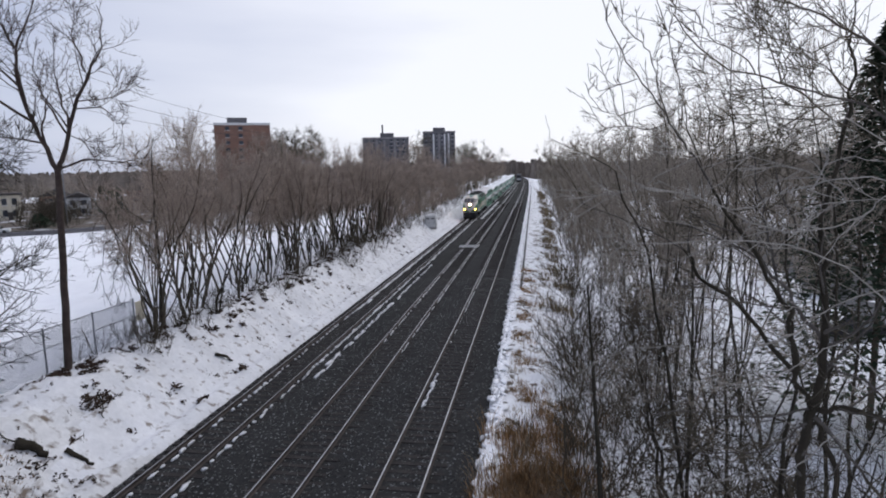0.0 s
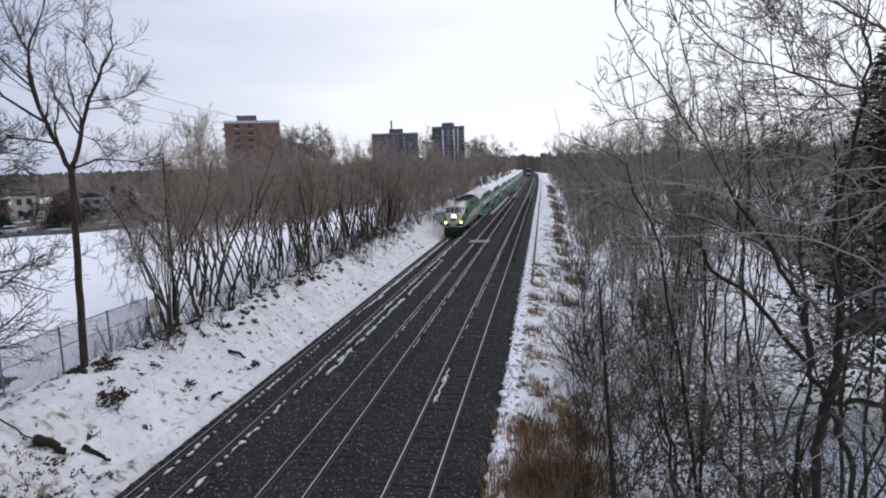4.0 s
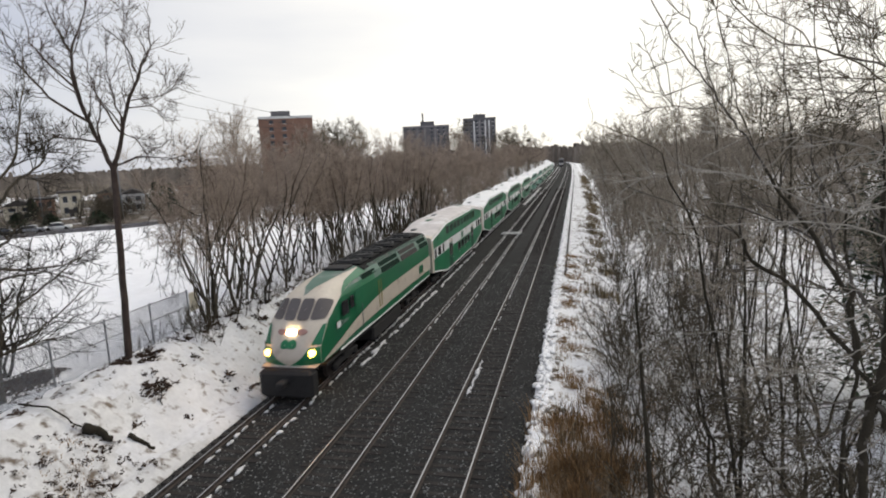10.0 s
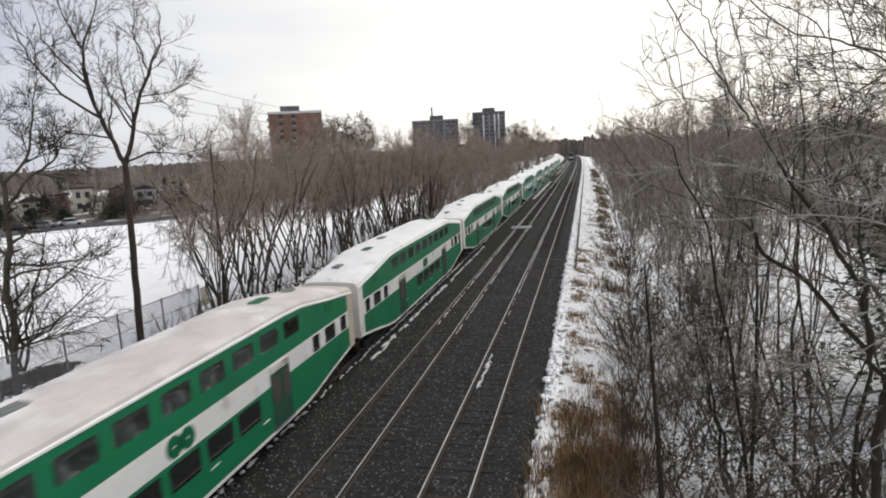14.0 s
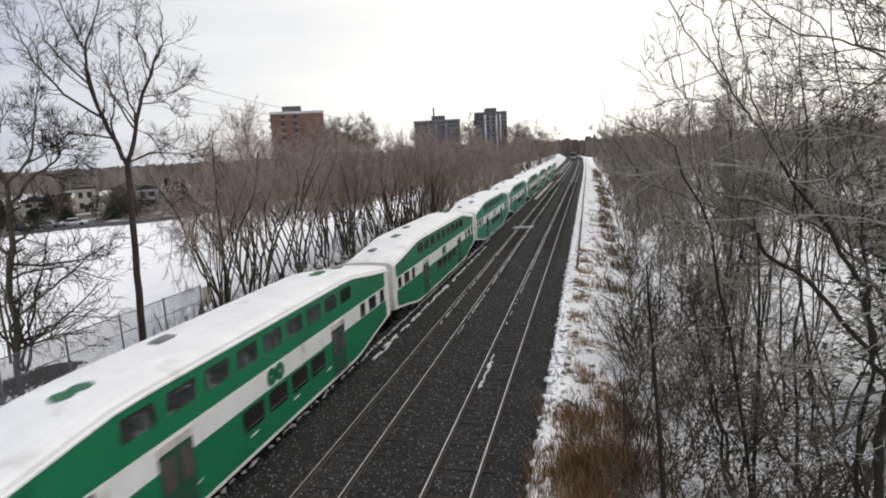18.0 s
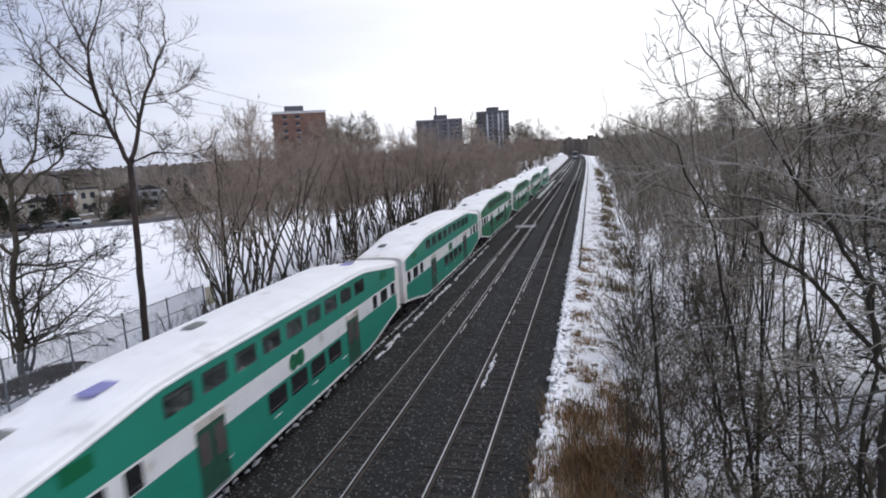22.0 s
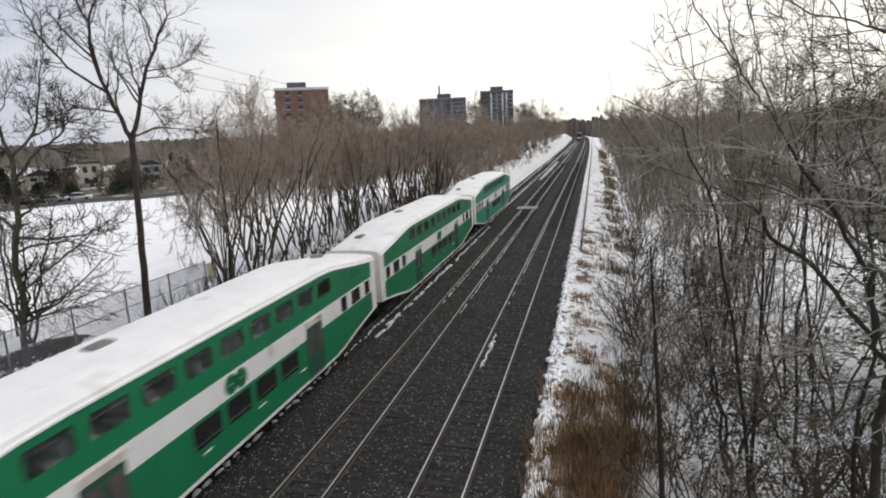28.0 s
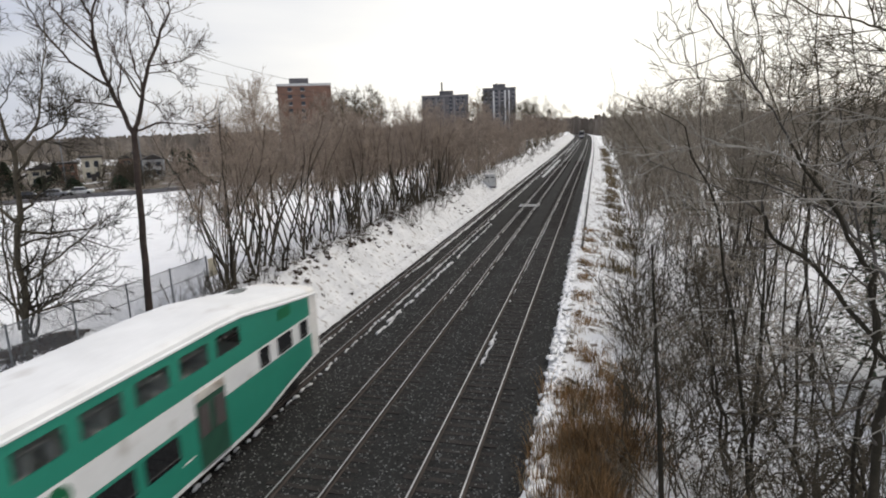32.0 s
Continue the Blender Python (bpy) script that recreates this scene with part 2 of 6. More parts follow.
# ---- mesh tools ----
class Shape:
    """Collects vertices and faces of one mesh."""

    def __init__(self):
        self.v, self.f, self.m = [], [], []

    def add(self, verts, faces, mi=0):
        k = len(self.v)
        self.v += [tuple(p) for p in verts]
        self.f += [tuple(k + i for i in q) for q in faces]
        self.m += [mi] * len(faces)

    def box(self, x, y, z, sx, sy, sz, mi=0, c=0.0):
        """A box centred at x, y, z; c: chamfer of its edges."""
        a, b, d = sx / 2, sy / 2, sz / 2
        if not c:
            p = [(x + i * a, y + j * b, z + k * d) for k in (-1, 1) for i, j in ((-1, -1), (1, -1), (1, 1), (-1, 1))]
            self.add(p, [(3, 2, 1, 0), (4, 5, 6, 7), (0, 1, 5, 4), (1, 2, 6, 5), (2, 3, 7, 6), (3, 0, 4, 7)], mi)
            return
        rings = []
        for zz, e in ((-d, c), (-d + c, 0), (d - c, 0), (d, c)):
            aa, bb = a - e, b - e
            cc = c if not e else c * 0.5
            rings.append([(x + i, y + j, z + zz) for i, j in ((-aa, -bb + cc), (-aa + cc, -bb), (aa - cc, -bb), (aa, -bb + cc), (aa, bb - cc),
                                                              (aa - cc, bb), (-aa + cc, bb), (-aa, bb - cc))])
        self.loft(rings, mi=mi, caps=True)

    def loft(self, rings, mi=0, caps=False, closed=True, rows=None):
        """Quads between rings of equal length; rows: a material for each strip along the rings."""
        k, n = len(self.v), len(rings[0])
        for r in rings:
            self.v += [tuple(p) for p in r]
        for i in range(len(rings) - 1):
            for j in range(n if closed else n - 1):
                jj = (j + 1) % n
                self.f.append((k + i * n + j, k + i * n + jj, k + (i + 1) * n + jj, k + (i + 1) * n + j))
                self.m.append(rows[j] if rows else mi)
        if caps:
            self.f.append(tuple(k + j for j in reversed(range(n))))
            self.f.append(tuple(k + (len(rings) - 1) * n + j for j in range(n)))
            self.m += [mi, mi]

    def tube(self, path, r0, r1, n=4, mi=0, cap=False, point=False):
        """A tapering tube along a path, ending in a point if asked."""
        rings, m = [], len(path)
        for i, p in enumerate(path[:-1] if point else path):
            d = (path[min(i + 1, m - 1)] - path[max(i - 1, 0)])
            d.normalize()
            a = d.cross(Vector((0.31, 0.77, 0.55)))
            a.normalize()
            b = d.cross(a)
            r = r0 + (r1 - r0) * i / (m - 1)
            rings.append([p + (a * math.cos(u) + b * math.sin(u)) * r for u in (math.tau * j / n for j in range(n))])
        self.loft(rings, mi=mi, caps=cap)
        if point:
            k = len(self.v)
            self.v.append(tuple(path[-1]))
            self.f += [(k - n + j, k - n + (j + 1) % n, k) for j in range(n)]
            self.m += [mi] * n

    def cyl(self, p, q, r, n=12, mi=0):
        self.tube([Vector(p), Vector(q)], r, r, n, mi, True)

    def plate(self, x, y, z, w, hgt, t, c, mi=0, slant=0.0):
        """A round-cornered plate standing along y, of thickness t along x, centred at x, y, z."""
        pts = []
        for sy, sz, a0 in ((1, 1, 0), (-1, 1, 90), (-1, -1, 180), (1, -1, 270)):
            for a in (0, 45, 90):
                u = radians(a0 + a)
                pts.append((sy * (w / 2 - c) + c * math.cos(u), sz * (hgt / 2 - c) + c * math.sin(u)))
        self.loft([[(x + s * t / 2, y + a + slant * b, z + b) for a, b in pts] for s in (-1, 1)], mi=mi, caps=True)

    def mesh(self, name, mats, smooth=False):
        me = bpy.data.meshes.new(name)
        me.from_pydata(self.v, [], self.f)
        for m in (mats if isinstance(mats, (list, tuple)) else [mats]):
            me.materials.append(m)
        if any(self.m):
            me.polygons.foreach_set("material_index", self.m)
        if smooth:
            me.polygons.foreach_set("use_smooth", [True] * len(self.f))
        me.update()
        return me


def thing(name, x=0, y=0, z=0, rz=0, label="", category="", group="", kind=""):
    ob = new(name)
    ob.empty_display_size = 0.2
    ob.matrix_basis = pose(x, y, z, 0, 0, rz)
    return tagged(ob, label, category, group, kind)


def part(name, shape, material, parent, label="", smooth=False):
    """Links a shape as one mesh under a thing or a part."""
    ob = new(name, shape.mesh(name, material, smooth) if isinstance(shape, Shape) else shape)
    ob.parent = parent
    return tagged(ob, label)


def solid(name, shape, material, label, category="", group="", kind="", smooth=False):
    return tagged(new(name, shape.mesh(name, material, smooth)), label, category, group, kind)


def block(x, y, z, sx, sy, sz, c=0.0):
    s = Shape()
    s.box(x, y, z, sx, sy, sz, 0, c)
    return s


# ---- lie of the land ----
TRACKS = (-12.54, -8.30, -4.33)


def bend(y):
    """How far the line has swung to the left at y."""
    b = 0.0
    if y > 180:
        b -= 3.3e-5 * (y - 180) ** 2
    if y > 450:
        b -= 2.2e-4 * (y - 450) ** 2
    return b


PROFILE = ((-4000, 0.6), (-60, 0.6), (-27, 0.7), (-22.5, 1.5), (-20.2, 2.0), (-19.0, 2.25), (-18.2, 2.1), (-16.8, 1.1), (-15.9, 0.3), (-15.35, -0.12), (-15.0, -0.16), (-14.85, -0.05), (-14.35, -0.3),
           (-14.05, -0.62), (-2.3, -0.62), (-1.9, -0.32), (-1.2, -0.25), (0.3, -0.5), (3.0, -1.2), (7.0, -2.0), (13.0, -2.4), (4000, -2.4))


def land(x, y):
    u = x - bend(y) if y < 700 else x - bend(700)
    for (a, za), (b, zb) in zip(PROFILE, PROFILE[1:]):
        if u <= b:
            k = (u - a) / (b - a)
            z = za + (zb - za) * k
            break
    if u < -14.2 or u > -1.9:
        e = min(1.0, (abs(u + 8) - 6.2) / 1.5)
        w = 1.0 if abs(u) < 40 else 0.3
        z += e * w * (0.22 * noise.noise((x * 0.35, y * 0.35, 3)) + 0.17 * noise.noise((x * 1.1, y * 1.3, 7)) + 0.09 * noise.noise((x * 2.8, y * 2.8, 1)))
    if abs(u + 8.1) > 5.7:
        z += 0.11 * noise.noise((x * 1.6, y * 1.1, 12)) * max(0.0, 1 - abs(abs(u + 8.1) - 6.3) / 0.9)
    return z


def spread(*stretches):
    out = []
    for a, b, n in stretches:
        out += [a + (b - a) * i / n for i in range(n)]
    return out + [stretches[-1][1]]


def sheet(xs, ys, fn, follow=True):
    s = Shape()
    for y in ys:
        for x in xs:
            xx = x + (bend(min(y, 700)) if follow else 0)
            s.v.append((xx, y, fn(xx, y)))
    n = len(xs)
    for j in range(len(ys) - 1):
        for i in range(n - 1):
            k = j * n + i
            s.f.append((k, k + 1, k + n + 1, k + n))
            u = 0.5 * (xs[i] + xs[i + 1])
            s.m.append(4 if -18.4 < u < -14 and ys[j] < 17.6 + 1.5 * math.sin(u * 2.1) else 1 if -19.6 < u < -14 else 2 if -2.4 < u < 2 else 3 if 2 <= u < 24 else 0)
    return s


ground = solid("ground", sheet(spread((-4000, -400, 6), (-400, -60, 12), (-60, -24, 24), (-24, -13, 64), (-13, -2.4, 4), (-2.4, 8, 36), (8, 24, 26), (24, 40, 10), (40, 400, 12), (400, 4000, 6)),
                               spread((-300, 4, 12), (4, 10, 12), (10, 50, 130), (50, 110, 80), (110, 300, 50), (300, 700, 24), (700, 4500, 10)), land),
               [SNOW, BANK, VERGE, FLOOR, MUDSNOW], "snow-covered ground with brown litter and painted bump shade on the banks", "ground", kind="structure", smooth=True)


def bed(x, y):
    u = x - bend(min(y, 700))
    e = min(u + 14.35, -1.75 - u)
    z = -0.185 if e > 0.75 else -0.185 - (0.75 - e) * 0.42
    return z + 0.025 * noise.noise((x * 2.2, y * 2.2, 5)) + 0.018 * noise.noise((x * 6, y * 6, 9))


bs = sheet(spread((-14.35, -1.75, 70)), spread((-300, 6, 10), (6, 34, 170), (34, 70, 100), (70, 200, 90), (200, 700, 90)), bed)
bs.m = [0] * len(bs.f)
ballast = solid("ballast_bed", bs, BALLAST, "dark grey crushed stone ballast under three tracks", "ballast", kind="structure", smooth=True)


# ---- tracks ----
def track(cx, label):
    t = thing("railway_track", 0, 0, 0, 0, label, "railway track", "tracks of the main line")
    ys = spread((-300, 4, 6), (4, 180, 30), (180, 720, 60))
    for side in (-0.75, 0.75):
        s = Shape()
        prof = ((-0.065, -0.17, 1), (-0.065, -0.155, 1), (-0.012, -0.13, 1), (-0.012, -0.045, 1), (-0.036, -0.035, 1), (-0.036, -0.002, 1), (-0.024, 0, 0), (0.026, 0, 1), (0.036, -0.002, 1),
                (0.036, -0.035, 1), (0.012, -0.045, 1), (0.012, -0.13, 1), (0.065, -0.155, 1), (0.065, -0.17, 1))
        s.loft([[(cx + side + bend(y) + a, y, b) for a, b, c in prof] for y in ys], rows=[c for a, b, c in prof], closed=True)
        part("rail", s, [RAIL, RUST], t, "worn steel rail with a shiny head")
    return t


track_left = track(TRACKS[0], "railway track with snow lumps along its wooden ties")
track_mid = track(TRACKS[1], "railway track with rusty rail sides on dark ties")
track_right = track(TRACKS[2], "railway track with bright worn rails on dark ties")

rng = random.Random(5)


def snow_lumps(name, cx, y0, y1, step, label, wide=0.09, gap=0.0, long=1.0, material=None):
    """Lumps of old snow lying in a row along a rail."""
    s = Shape()
    y = y0
    while y < y1:
        if rng.random() > gap:
            w, d, hh = wide * rng.uniform(0.25, 1.25), step * long * rng.uniform(0.18, 0.6), rng.uniform(0.035, 0.07)
            x = cx + bend(y) + rng.gauss(0, 0.3) * min(wide, 0.16)
            top = []
            form = [rng.uniform(0.4, 1.35) for _ in range(10)]
            for k, (e, zz) in enumerate(((1.0, -0.22), (0.85, -0.22 + hh), (0.45, -0.22 + hh * 1.6))):
                top.append([(x + math.cos(u) * w * e * q, y + math.sin(u) * d * e * q, zz + 0.05) for u, q in zip((math.tau * j / 10 for j in range(10)), form)])
            s.loft(top, caps=True)
        y += step * rng.uniform(0.8, 1.2)
    return solid(name, s, material or OLDSNOW, label, "snow", kind="stuff", smooth=True)


snow_lumps("rail_snow", TRACKS[0] - 0.75 + 0.22, 13, 42, 0.56, "lumps of old snow between the ties", 0.085, 0.15, 0.9)
snow_lumps("rail_snow", TRACKS[0] + 0.75 + 0.26, 12, 30, 0.56, "lumps of old snow along the rail", 0.1, 0.06, 1.05)
snow_lumps("rail_snow", TRACKS[0] + 0.75 + 0.28, 30, 60, 0.5, "lumps of old snow along the rail", 0.1, 0.04, 1.5)
snow_lumps("rail_snow", TRACKS[0] - 0.5, 42, 200, 1.2, "strip of old snow beside the rail", 0.15, 0.1, 1.8)
snow_lumps("rail_snow", TRACKS[0] + 1.05, 60, 330, 1.2, "strip of old snow beside the rail", 0.16, 0.1, 1.8)
snow_lumps("rail_snow", TRACKS[0] + 1.65, 27, 62, 0.7, "broken strip of old snow on the ballast", 0.13, 0.15, 1.6)
snow_lumps("rail_snow", TRACKS[1] - 0.62, 34, 150, 0.45, "thin strip of old snow beside the rail", 0.04, 0.3, 1.8)
snow_lumps("rail_snow", TRACKS[1] + 0.88, 32, 150, 0.45, "thin strip of old snow beside the rail", 0.04, 0.3, 1.8)
snow_lumps("rail_snow", TRACKS[2] - 0.5, 24.5, 28.5, 0.4, "patch of old snow beside the rail", 0.1, 0.1, 1.6)
snow_lumps("rail_snow", TRACKS[2] - 0.6, 34, 150, 0.45, "thin strip of old snow beside the rail", 0.045, 0.25, 1.8)
snow_lumps("rail_snow", TRACKS[0] + 2.1, 120, 175, 1.5, "bank of old snow between the tracks", 0.5, 0.0, 1.6)
snow_lumps("rail_snow", TRACKS[0] + 2.2, 205, 390, 2.0, "broken bank of old snow between the tracks", 0.45, 0.35, 1.4)
snow_lumps("rail_snow", TRACKS[1] - 0.45, 150, 380, 1.6, "strip of old snow beside the rail", 0.14, 0.25, 1.6)
snow_lumps("rail_snow", TRACKS[2] - 0.45, 150, 380, 1.6, "strip of old snow beside the rail", 0.14, 0.3, 1.6)
snow_lumps("rail_snow", -1.78, 8, 130, 0.32, "snow lying along the edge of the ballast", 0.17, 0.2, 2.2, SNOW)
snow_lumps("rail_snow", -1.6, 8, 90, 0.3, "snow lying along the edge of the ballast", 0.2, 0.25, 2.2, SNOW)
snow_lumps("rail_snow", -1.95, 8, 70, 0.55, "crumbs of snow on the shoulder of the ballast", 0.1, 0.45, 1.1)
snow_lumps("rail_snow", -1.4, 8, 60, 0.3, "snow lying along the edge of the ballast", 0.2, 0.35, 2.2, SNOW)
snow_lumps("rail_snow", -1.75, 100, 420, 2.0, "snow lying along the edge of the ballast", 0.3, 0.0, 1.6, SNOW)
# rods of the far switch
sw = Shape()
for k in range(3):
    sw.box(TRACKS[1] - 0.1, 76 + 0.8 * k, -0.1, 2.6, 0.18, 0.08, 0, 0.02)
solid("switch_bars", sw, CABGREY, "steel switch rods across the middle track", "rail switch")

# added black strip standing in for the dark gap between the verge's snow lumps
ct = Shape()
ct.loft([[(-1.12 + bend(y) + a, y, b) for a, b in ((-0.1, -0.5), (-0.1, -0.2), (0.1, -0.2), (0.1, -0.5))] for y in spread((50, 180, 40), (180, 330, 30))], caps=True)
solid("cable_trough", ct, BLACK, "added dark strip for the gap between the snow lumps along the verge", "cable trough")

# loose stones on the ballast near the bridge
st = Shape()
for k in range(19000):
    y = 9 + 46 * rng.random() ** 1.7
    x = rng.uniform(-14.3, -1.8)
    if min(abs(abs(x - c) - 0.75) for c in TRACKS) < 0.1:
        continue
    r = rng.uniform(0.02, 0.055)
    z = bed(x, y) + r * 0.25
    a = rng.random() * 3
    ca, sa = math.cos(a) * r, math.sin(a) * r
    q = rng.uniform(0.5, 0.9)
    st.add([(x + ca, y + sa, z), (x - sa * q, y + ca * q, z), (x - ca, y - sa, z - r * 0.2), (x + sa, y - ca, z), (x + r * 0.2, y, z + r * q)],
           [(0, 1, 4), (1, 2, 4), (2, 3, 4), (3, 0, 4)])
solid("ballast_stones", st, STONE, "loose grey crushed stones on the ballast", "stones", kind="stuff")


# ---- the train ----
def bogie(parent, y, wheel_r, label=""):
    s = Shape()
    for x in (-1.05, 1.05):
        s.box(x, y, wheel_r + 0.08, 0.2, 3.1, 0.28, 0, 0.05)
        s.box(x, y, wheel_r + 0.32, 0.3, 0.9, 0.3, 0, 0.06)
        for dy in (-1.25, 1.25):
            s.box(x, y + dy, wheel_r, 0.3, 0.42, 0.36, 0, 0.06)
    s.box(0, y, wheel_r + 0.1, 2.0, 0.6, 0.3, 0, 0.05)
    b = part("bogie", s, BLACK, parent, "black steel bogie frame")
    for dy in (-1.25, 1.25):
        w = Shape()
        for x in (-0.75, 0.75):
            w.cyl((x - 0.07, y + dy, wheel_r), (x + 0.07, y + dy, wheel_r), wheel_r, 20)
            w.cyl((x - 0.1 * math.copysign(1, x), y + dy, wheel_r), (x - 0.05 * math.copysign(1, x), y + dy, wheel_r), wheel_r + 0.03, 20)
        w.cyl((-0.8, y + dy, wheel_r), (0.8, y + dy, wheel_r), 0.09, 8)
        part("wheelset", w, RUST, b)
    return b


def circle_logo(s, place, size, mi=0):
    """Two ring-like shapes side by side."""
    for k in (-0.45, 0.45):
        turn = [(math.cos(u), math.sin(u)) for u in (math.tau * j / 18 for j in range(18))]
        s.loft([[place((k + a * q) * size, b * q * size, e) for a, b in turn] for q, e in ((0.53, 0), (0.53, 1), (0.07, 1), (0.07, 0))], mi=mi)


COACH_L = 25.1


def make_coach():
    c = thing("double_deck_coach", 0, 0, 0, 0, "green and white double-deck passenger coach with a snowy white roof", "train coach", "coaches of the commuter train")
    hl = COACH_L / 2
    stations = [(0, 1.28, 4.12), (0.62, 1.22, 4.2), (2.6, 0.92, 4.45), (4.3, 0.60, 4.70), (5.2, 0.5, 4.82), (6.4, 0.48, 4.86)]
    stations += [(12.55, 0.48, 4.86)] + [(COACH_L - a, b, d) for a, b, d in reversed(stations)]

    def ring(s, zb, zt):
        half = [(1.5, zb), (1.5, zb + 0.13), (1.5, 2.28), (1.5, 3.06), (1.5, zt - 0.34), (1.46, zt - 0.18), (1.36, zt - 0.08), (1.1, zt - 0.03), (0.5, zt)]
        return [(x, s - hl, z) for x, z in half] + [(-x, s - hl, z) for x, z in reversed(half)]

    body = Shape()
    rings = [ring(*q) for q in stations]
    side_rows = [0, 1, 0, 1] + [2] * 9 + [1, 0, 1, 0, 3]
    body.loft(rings, caps=True)
    last = len(rings) - 1
    body.m = [([4] * 18 if i in (0, last - 1) else side_rows)[j] for i in range(last) for j in range(18)] + [4, 4]
    # the upper walls round nine open windows
    keep = [q for q in range(len(body.f)) if not (q < last * 18 and q % 18 in (3, 13) and 3 <= q // 18 < last - 3)]
    body.f, body.m = [body.f[q] for q in keep], [body.m[q] for q in keep]
    middles = [5.95 + 1.65 * k for k in range(9)]
    cuts = sorted([a for a, _, _ in stations if 4.2 < a < 20.9] + [m + e for m in middles for e in (-0.6, 0.6)])
    rise = [a for a, _, _ in stations], [d - 0.34 for _, _, d in stations]
    for side in (1, -1):
        for a, b in zip(cuts, cuts[1:]):
            ta, tb = (float(np.interp(q, *rise)) for q in (a, b))
            holes = any(abs((a + b) / 2 - m) < 0.6 for m in middles)
            for (za, zb), (zc, zd) in (((3.06, 3.06), (3.62, 3.62)), ((4.24, 4.24), (ta, tb))) if holes else (((3.06, 3.06), (ta, tb)),):
                quad = [(side * 1.5, a - hl, za), (side * 1.5, b - hl, zb), (side * 1.5, b - hl, zd), (side * 1.5, a - hl, zc)]
                body.add(quad, [(0, 1, 2, 3) if side > 0 else (3, 2, 1, 0)], 1)
    part("body", body, [WHITE, COACHGREEN, ROOF, BLACK, ENDPAINT], c, "green sides with a white band")
    for side in (1, -1):
        x = side * 1.503
        lip = Shape()
        lip.loft([[(side * (1.49 + a), q - hl, d - 0.34 + b) for a, b in ((0, -0.05), (0.045, -0.03), (0.045, 0.03), (0, 0.06))] for q, _, d in stations], caps=True)
        part("roof_gutter", lip, ROOF, c, "white gutter along the roof edge")
        for k in range(9):
            s = Shape()
            s.plate(x, middles[k] - hl, 3.93, 1.24, 0.66, 0.012, 0.1)
            pane = part("window", s, CLEAR, c, "tinted upper-deck window pane")
            pane.visible_shadow = False
        for k in range(14):
            bench = Shape()
            m = 5.2 + 1.0 * k - hl
            bench.box(side * 0.92, m, 3.5, 0.98, 0.46, 0.12, 0, 0.04)
            bench.box(side * 0.92, m + (0.2 if k % 2 else -0.2), 3.7, 0.98, 0.12, 0.56, 0, 0.05)
            part("seat_bench", bench, SEAT, c, "grey-blue double seat on the upper deck")
        for a, w in ((1.2, 0.62), (2.65, 1.05), (4.05, 0.62)):
            for m in (a, COACH_L - a):
                s = Shape()
                s.plate(x, m - hl, 2.66, w, 0.66, 0.02, 0.06)
                part("window", s, GLASS, c)
        for k in range(4):
            s = Shape()
            s.plate(x, 10.9 + 1.65 * k - hl, 1.8, 1.3, 0.74, 0.02, 0.08)
            part("window", s, GLASS, c)
        for m in (2.55, COACH_L - 2.55):
            s = Shape()
            s.plate(x, m - hl, 3.78, 0.9, 0.4, 0.02, 0.04)
            part("end_vent", s, GREEN, c, "darker green vent panel")
        for m in (7.1, COACH_L - 7.1):
            s = Shape()
            s.plate(x - side * 0.002, m - hl, 1.66, 1.4, 2.06, 0.02, 0.05)
            d = part("door", s, DOOR, c, "dark green double-leaf coach door")
            for e in (-0.37, 0.37):
                w = Shape()
                w.plate(x + side * 0.012, m + e - hl, 2.05, 0.5, 0.95, 0.02, 0.06)
                part("door_glass", w, WINDSHIELD, d)
            w = block(x + side * 0.01, m - hl, 2.83, 0.03, 1.4, 0.26, 0.01)
            part("door_header", w, DIRTY, d)
            w = block(x, m - hl, 0.6, 0.05, 1.5, 0.06, 0.01)
            part("door_sill", w, STEEL, d)
        s = Shape()
        circle_logo(s, lambda a, b, e: (x - side * 0.006 + side * 0.012 * e, 12.5 - hl + a, 2.66 + b), 0.62)
        part("emblem", s, GREEN, c, "green emblem of two round shapes")
        for k in range(4):
            part("step_light", block(x, 7.8 + 3.0 * k - hl, 1.2, 0.016, 0.42, 0.05), WHITE, c)
    part("upper_floor", block(0, 0, 3.12, 2.9, 17.0, 0.06, 0.01), INSIDE, c, "grey upper-deck floor")
    part("ceiling_panel", block(0, 0, 4.5, 2.5, 15.5, 0.04, 0.01), INSIDE, c, "pale saloon ceiling")
    for m in (5.6, COACH_L - 5.6):
        s = Shape()
        circle_logo(s, lambda a, b, e: (b * 0.9, m - hl + a, 4.845 + 0.015 * e), 0.6)
        part("roof_emblem", s, GREEN, c, "green emblem of two round shapes on the roof")
    for m, w in ((2.4, 0.4), (COACH_L - 2.4, 0.4), (9.5, 0.4)):
        z = 4.86 if 5 < m < 20 else 4.42
        part("roof_vent", block(-0.5, m - hl, z + 0.03, w, 0.8, 0.09, 0.02), ROOFGREY, c)
    for m in (-hl - 0.2, hl + 0.2):
        s = Shape()
        for k in range(3):
            s.box(0, m + 0.13 * (k - 1), 2.35, 1.15 - 0.06 * (k % 2), 0.1, 2.35 - 0.06 * (k % 2), 0, 0.02)
        part("gangway_bellows", s, GRILLE, c)
    for m in (-hl, hl):
        part("coupler", block(0, m + math.copysign(0.25, m), 0.85, 0.3, 0.6, 0.3, 0.05), BLACK, c)
    s = Shape()
    s.box(0, 0, 0.42, 2.5, 14.5, 0.14, 0, 0.03)
    for k in range(6):
        s.box(0, -6 + 2.4 * k, 0.36, 2.7, 0.9, 0.16, 0, 0.03)
    part("underframe", s, BLACK, c)
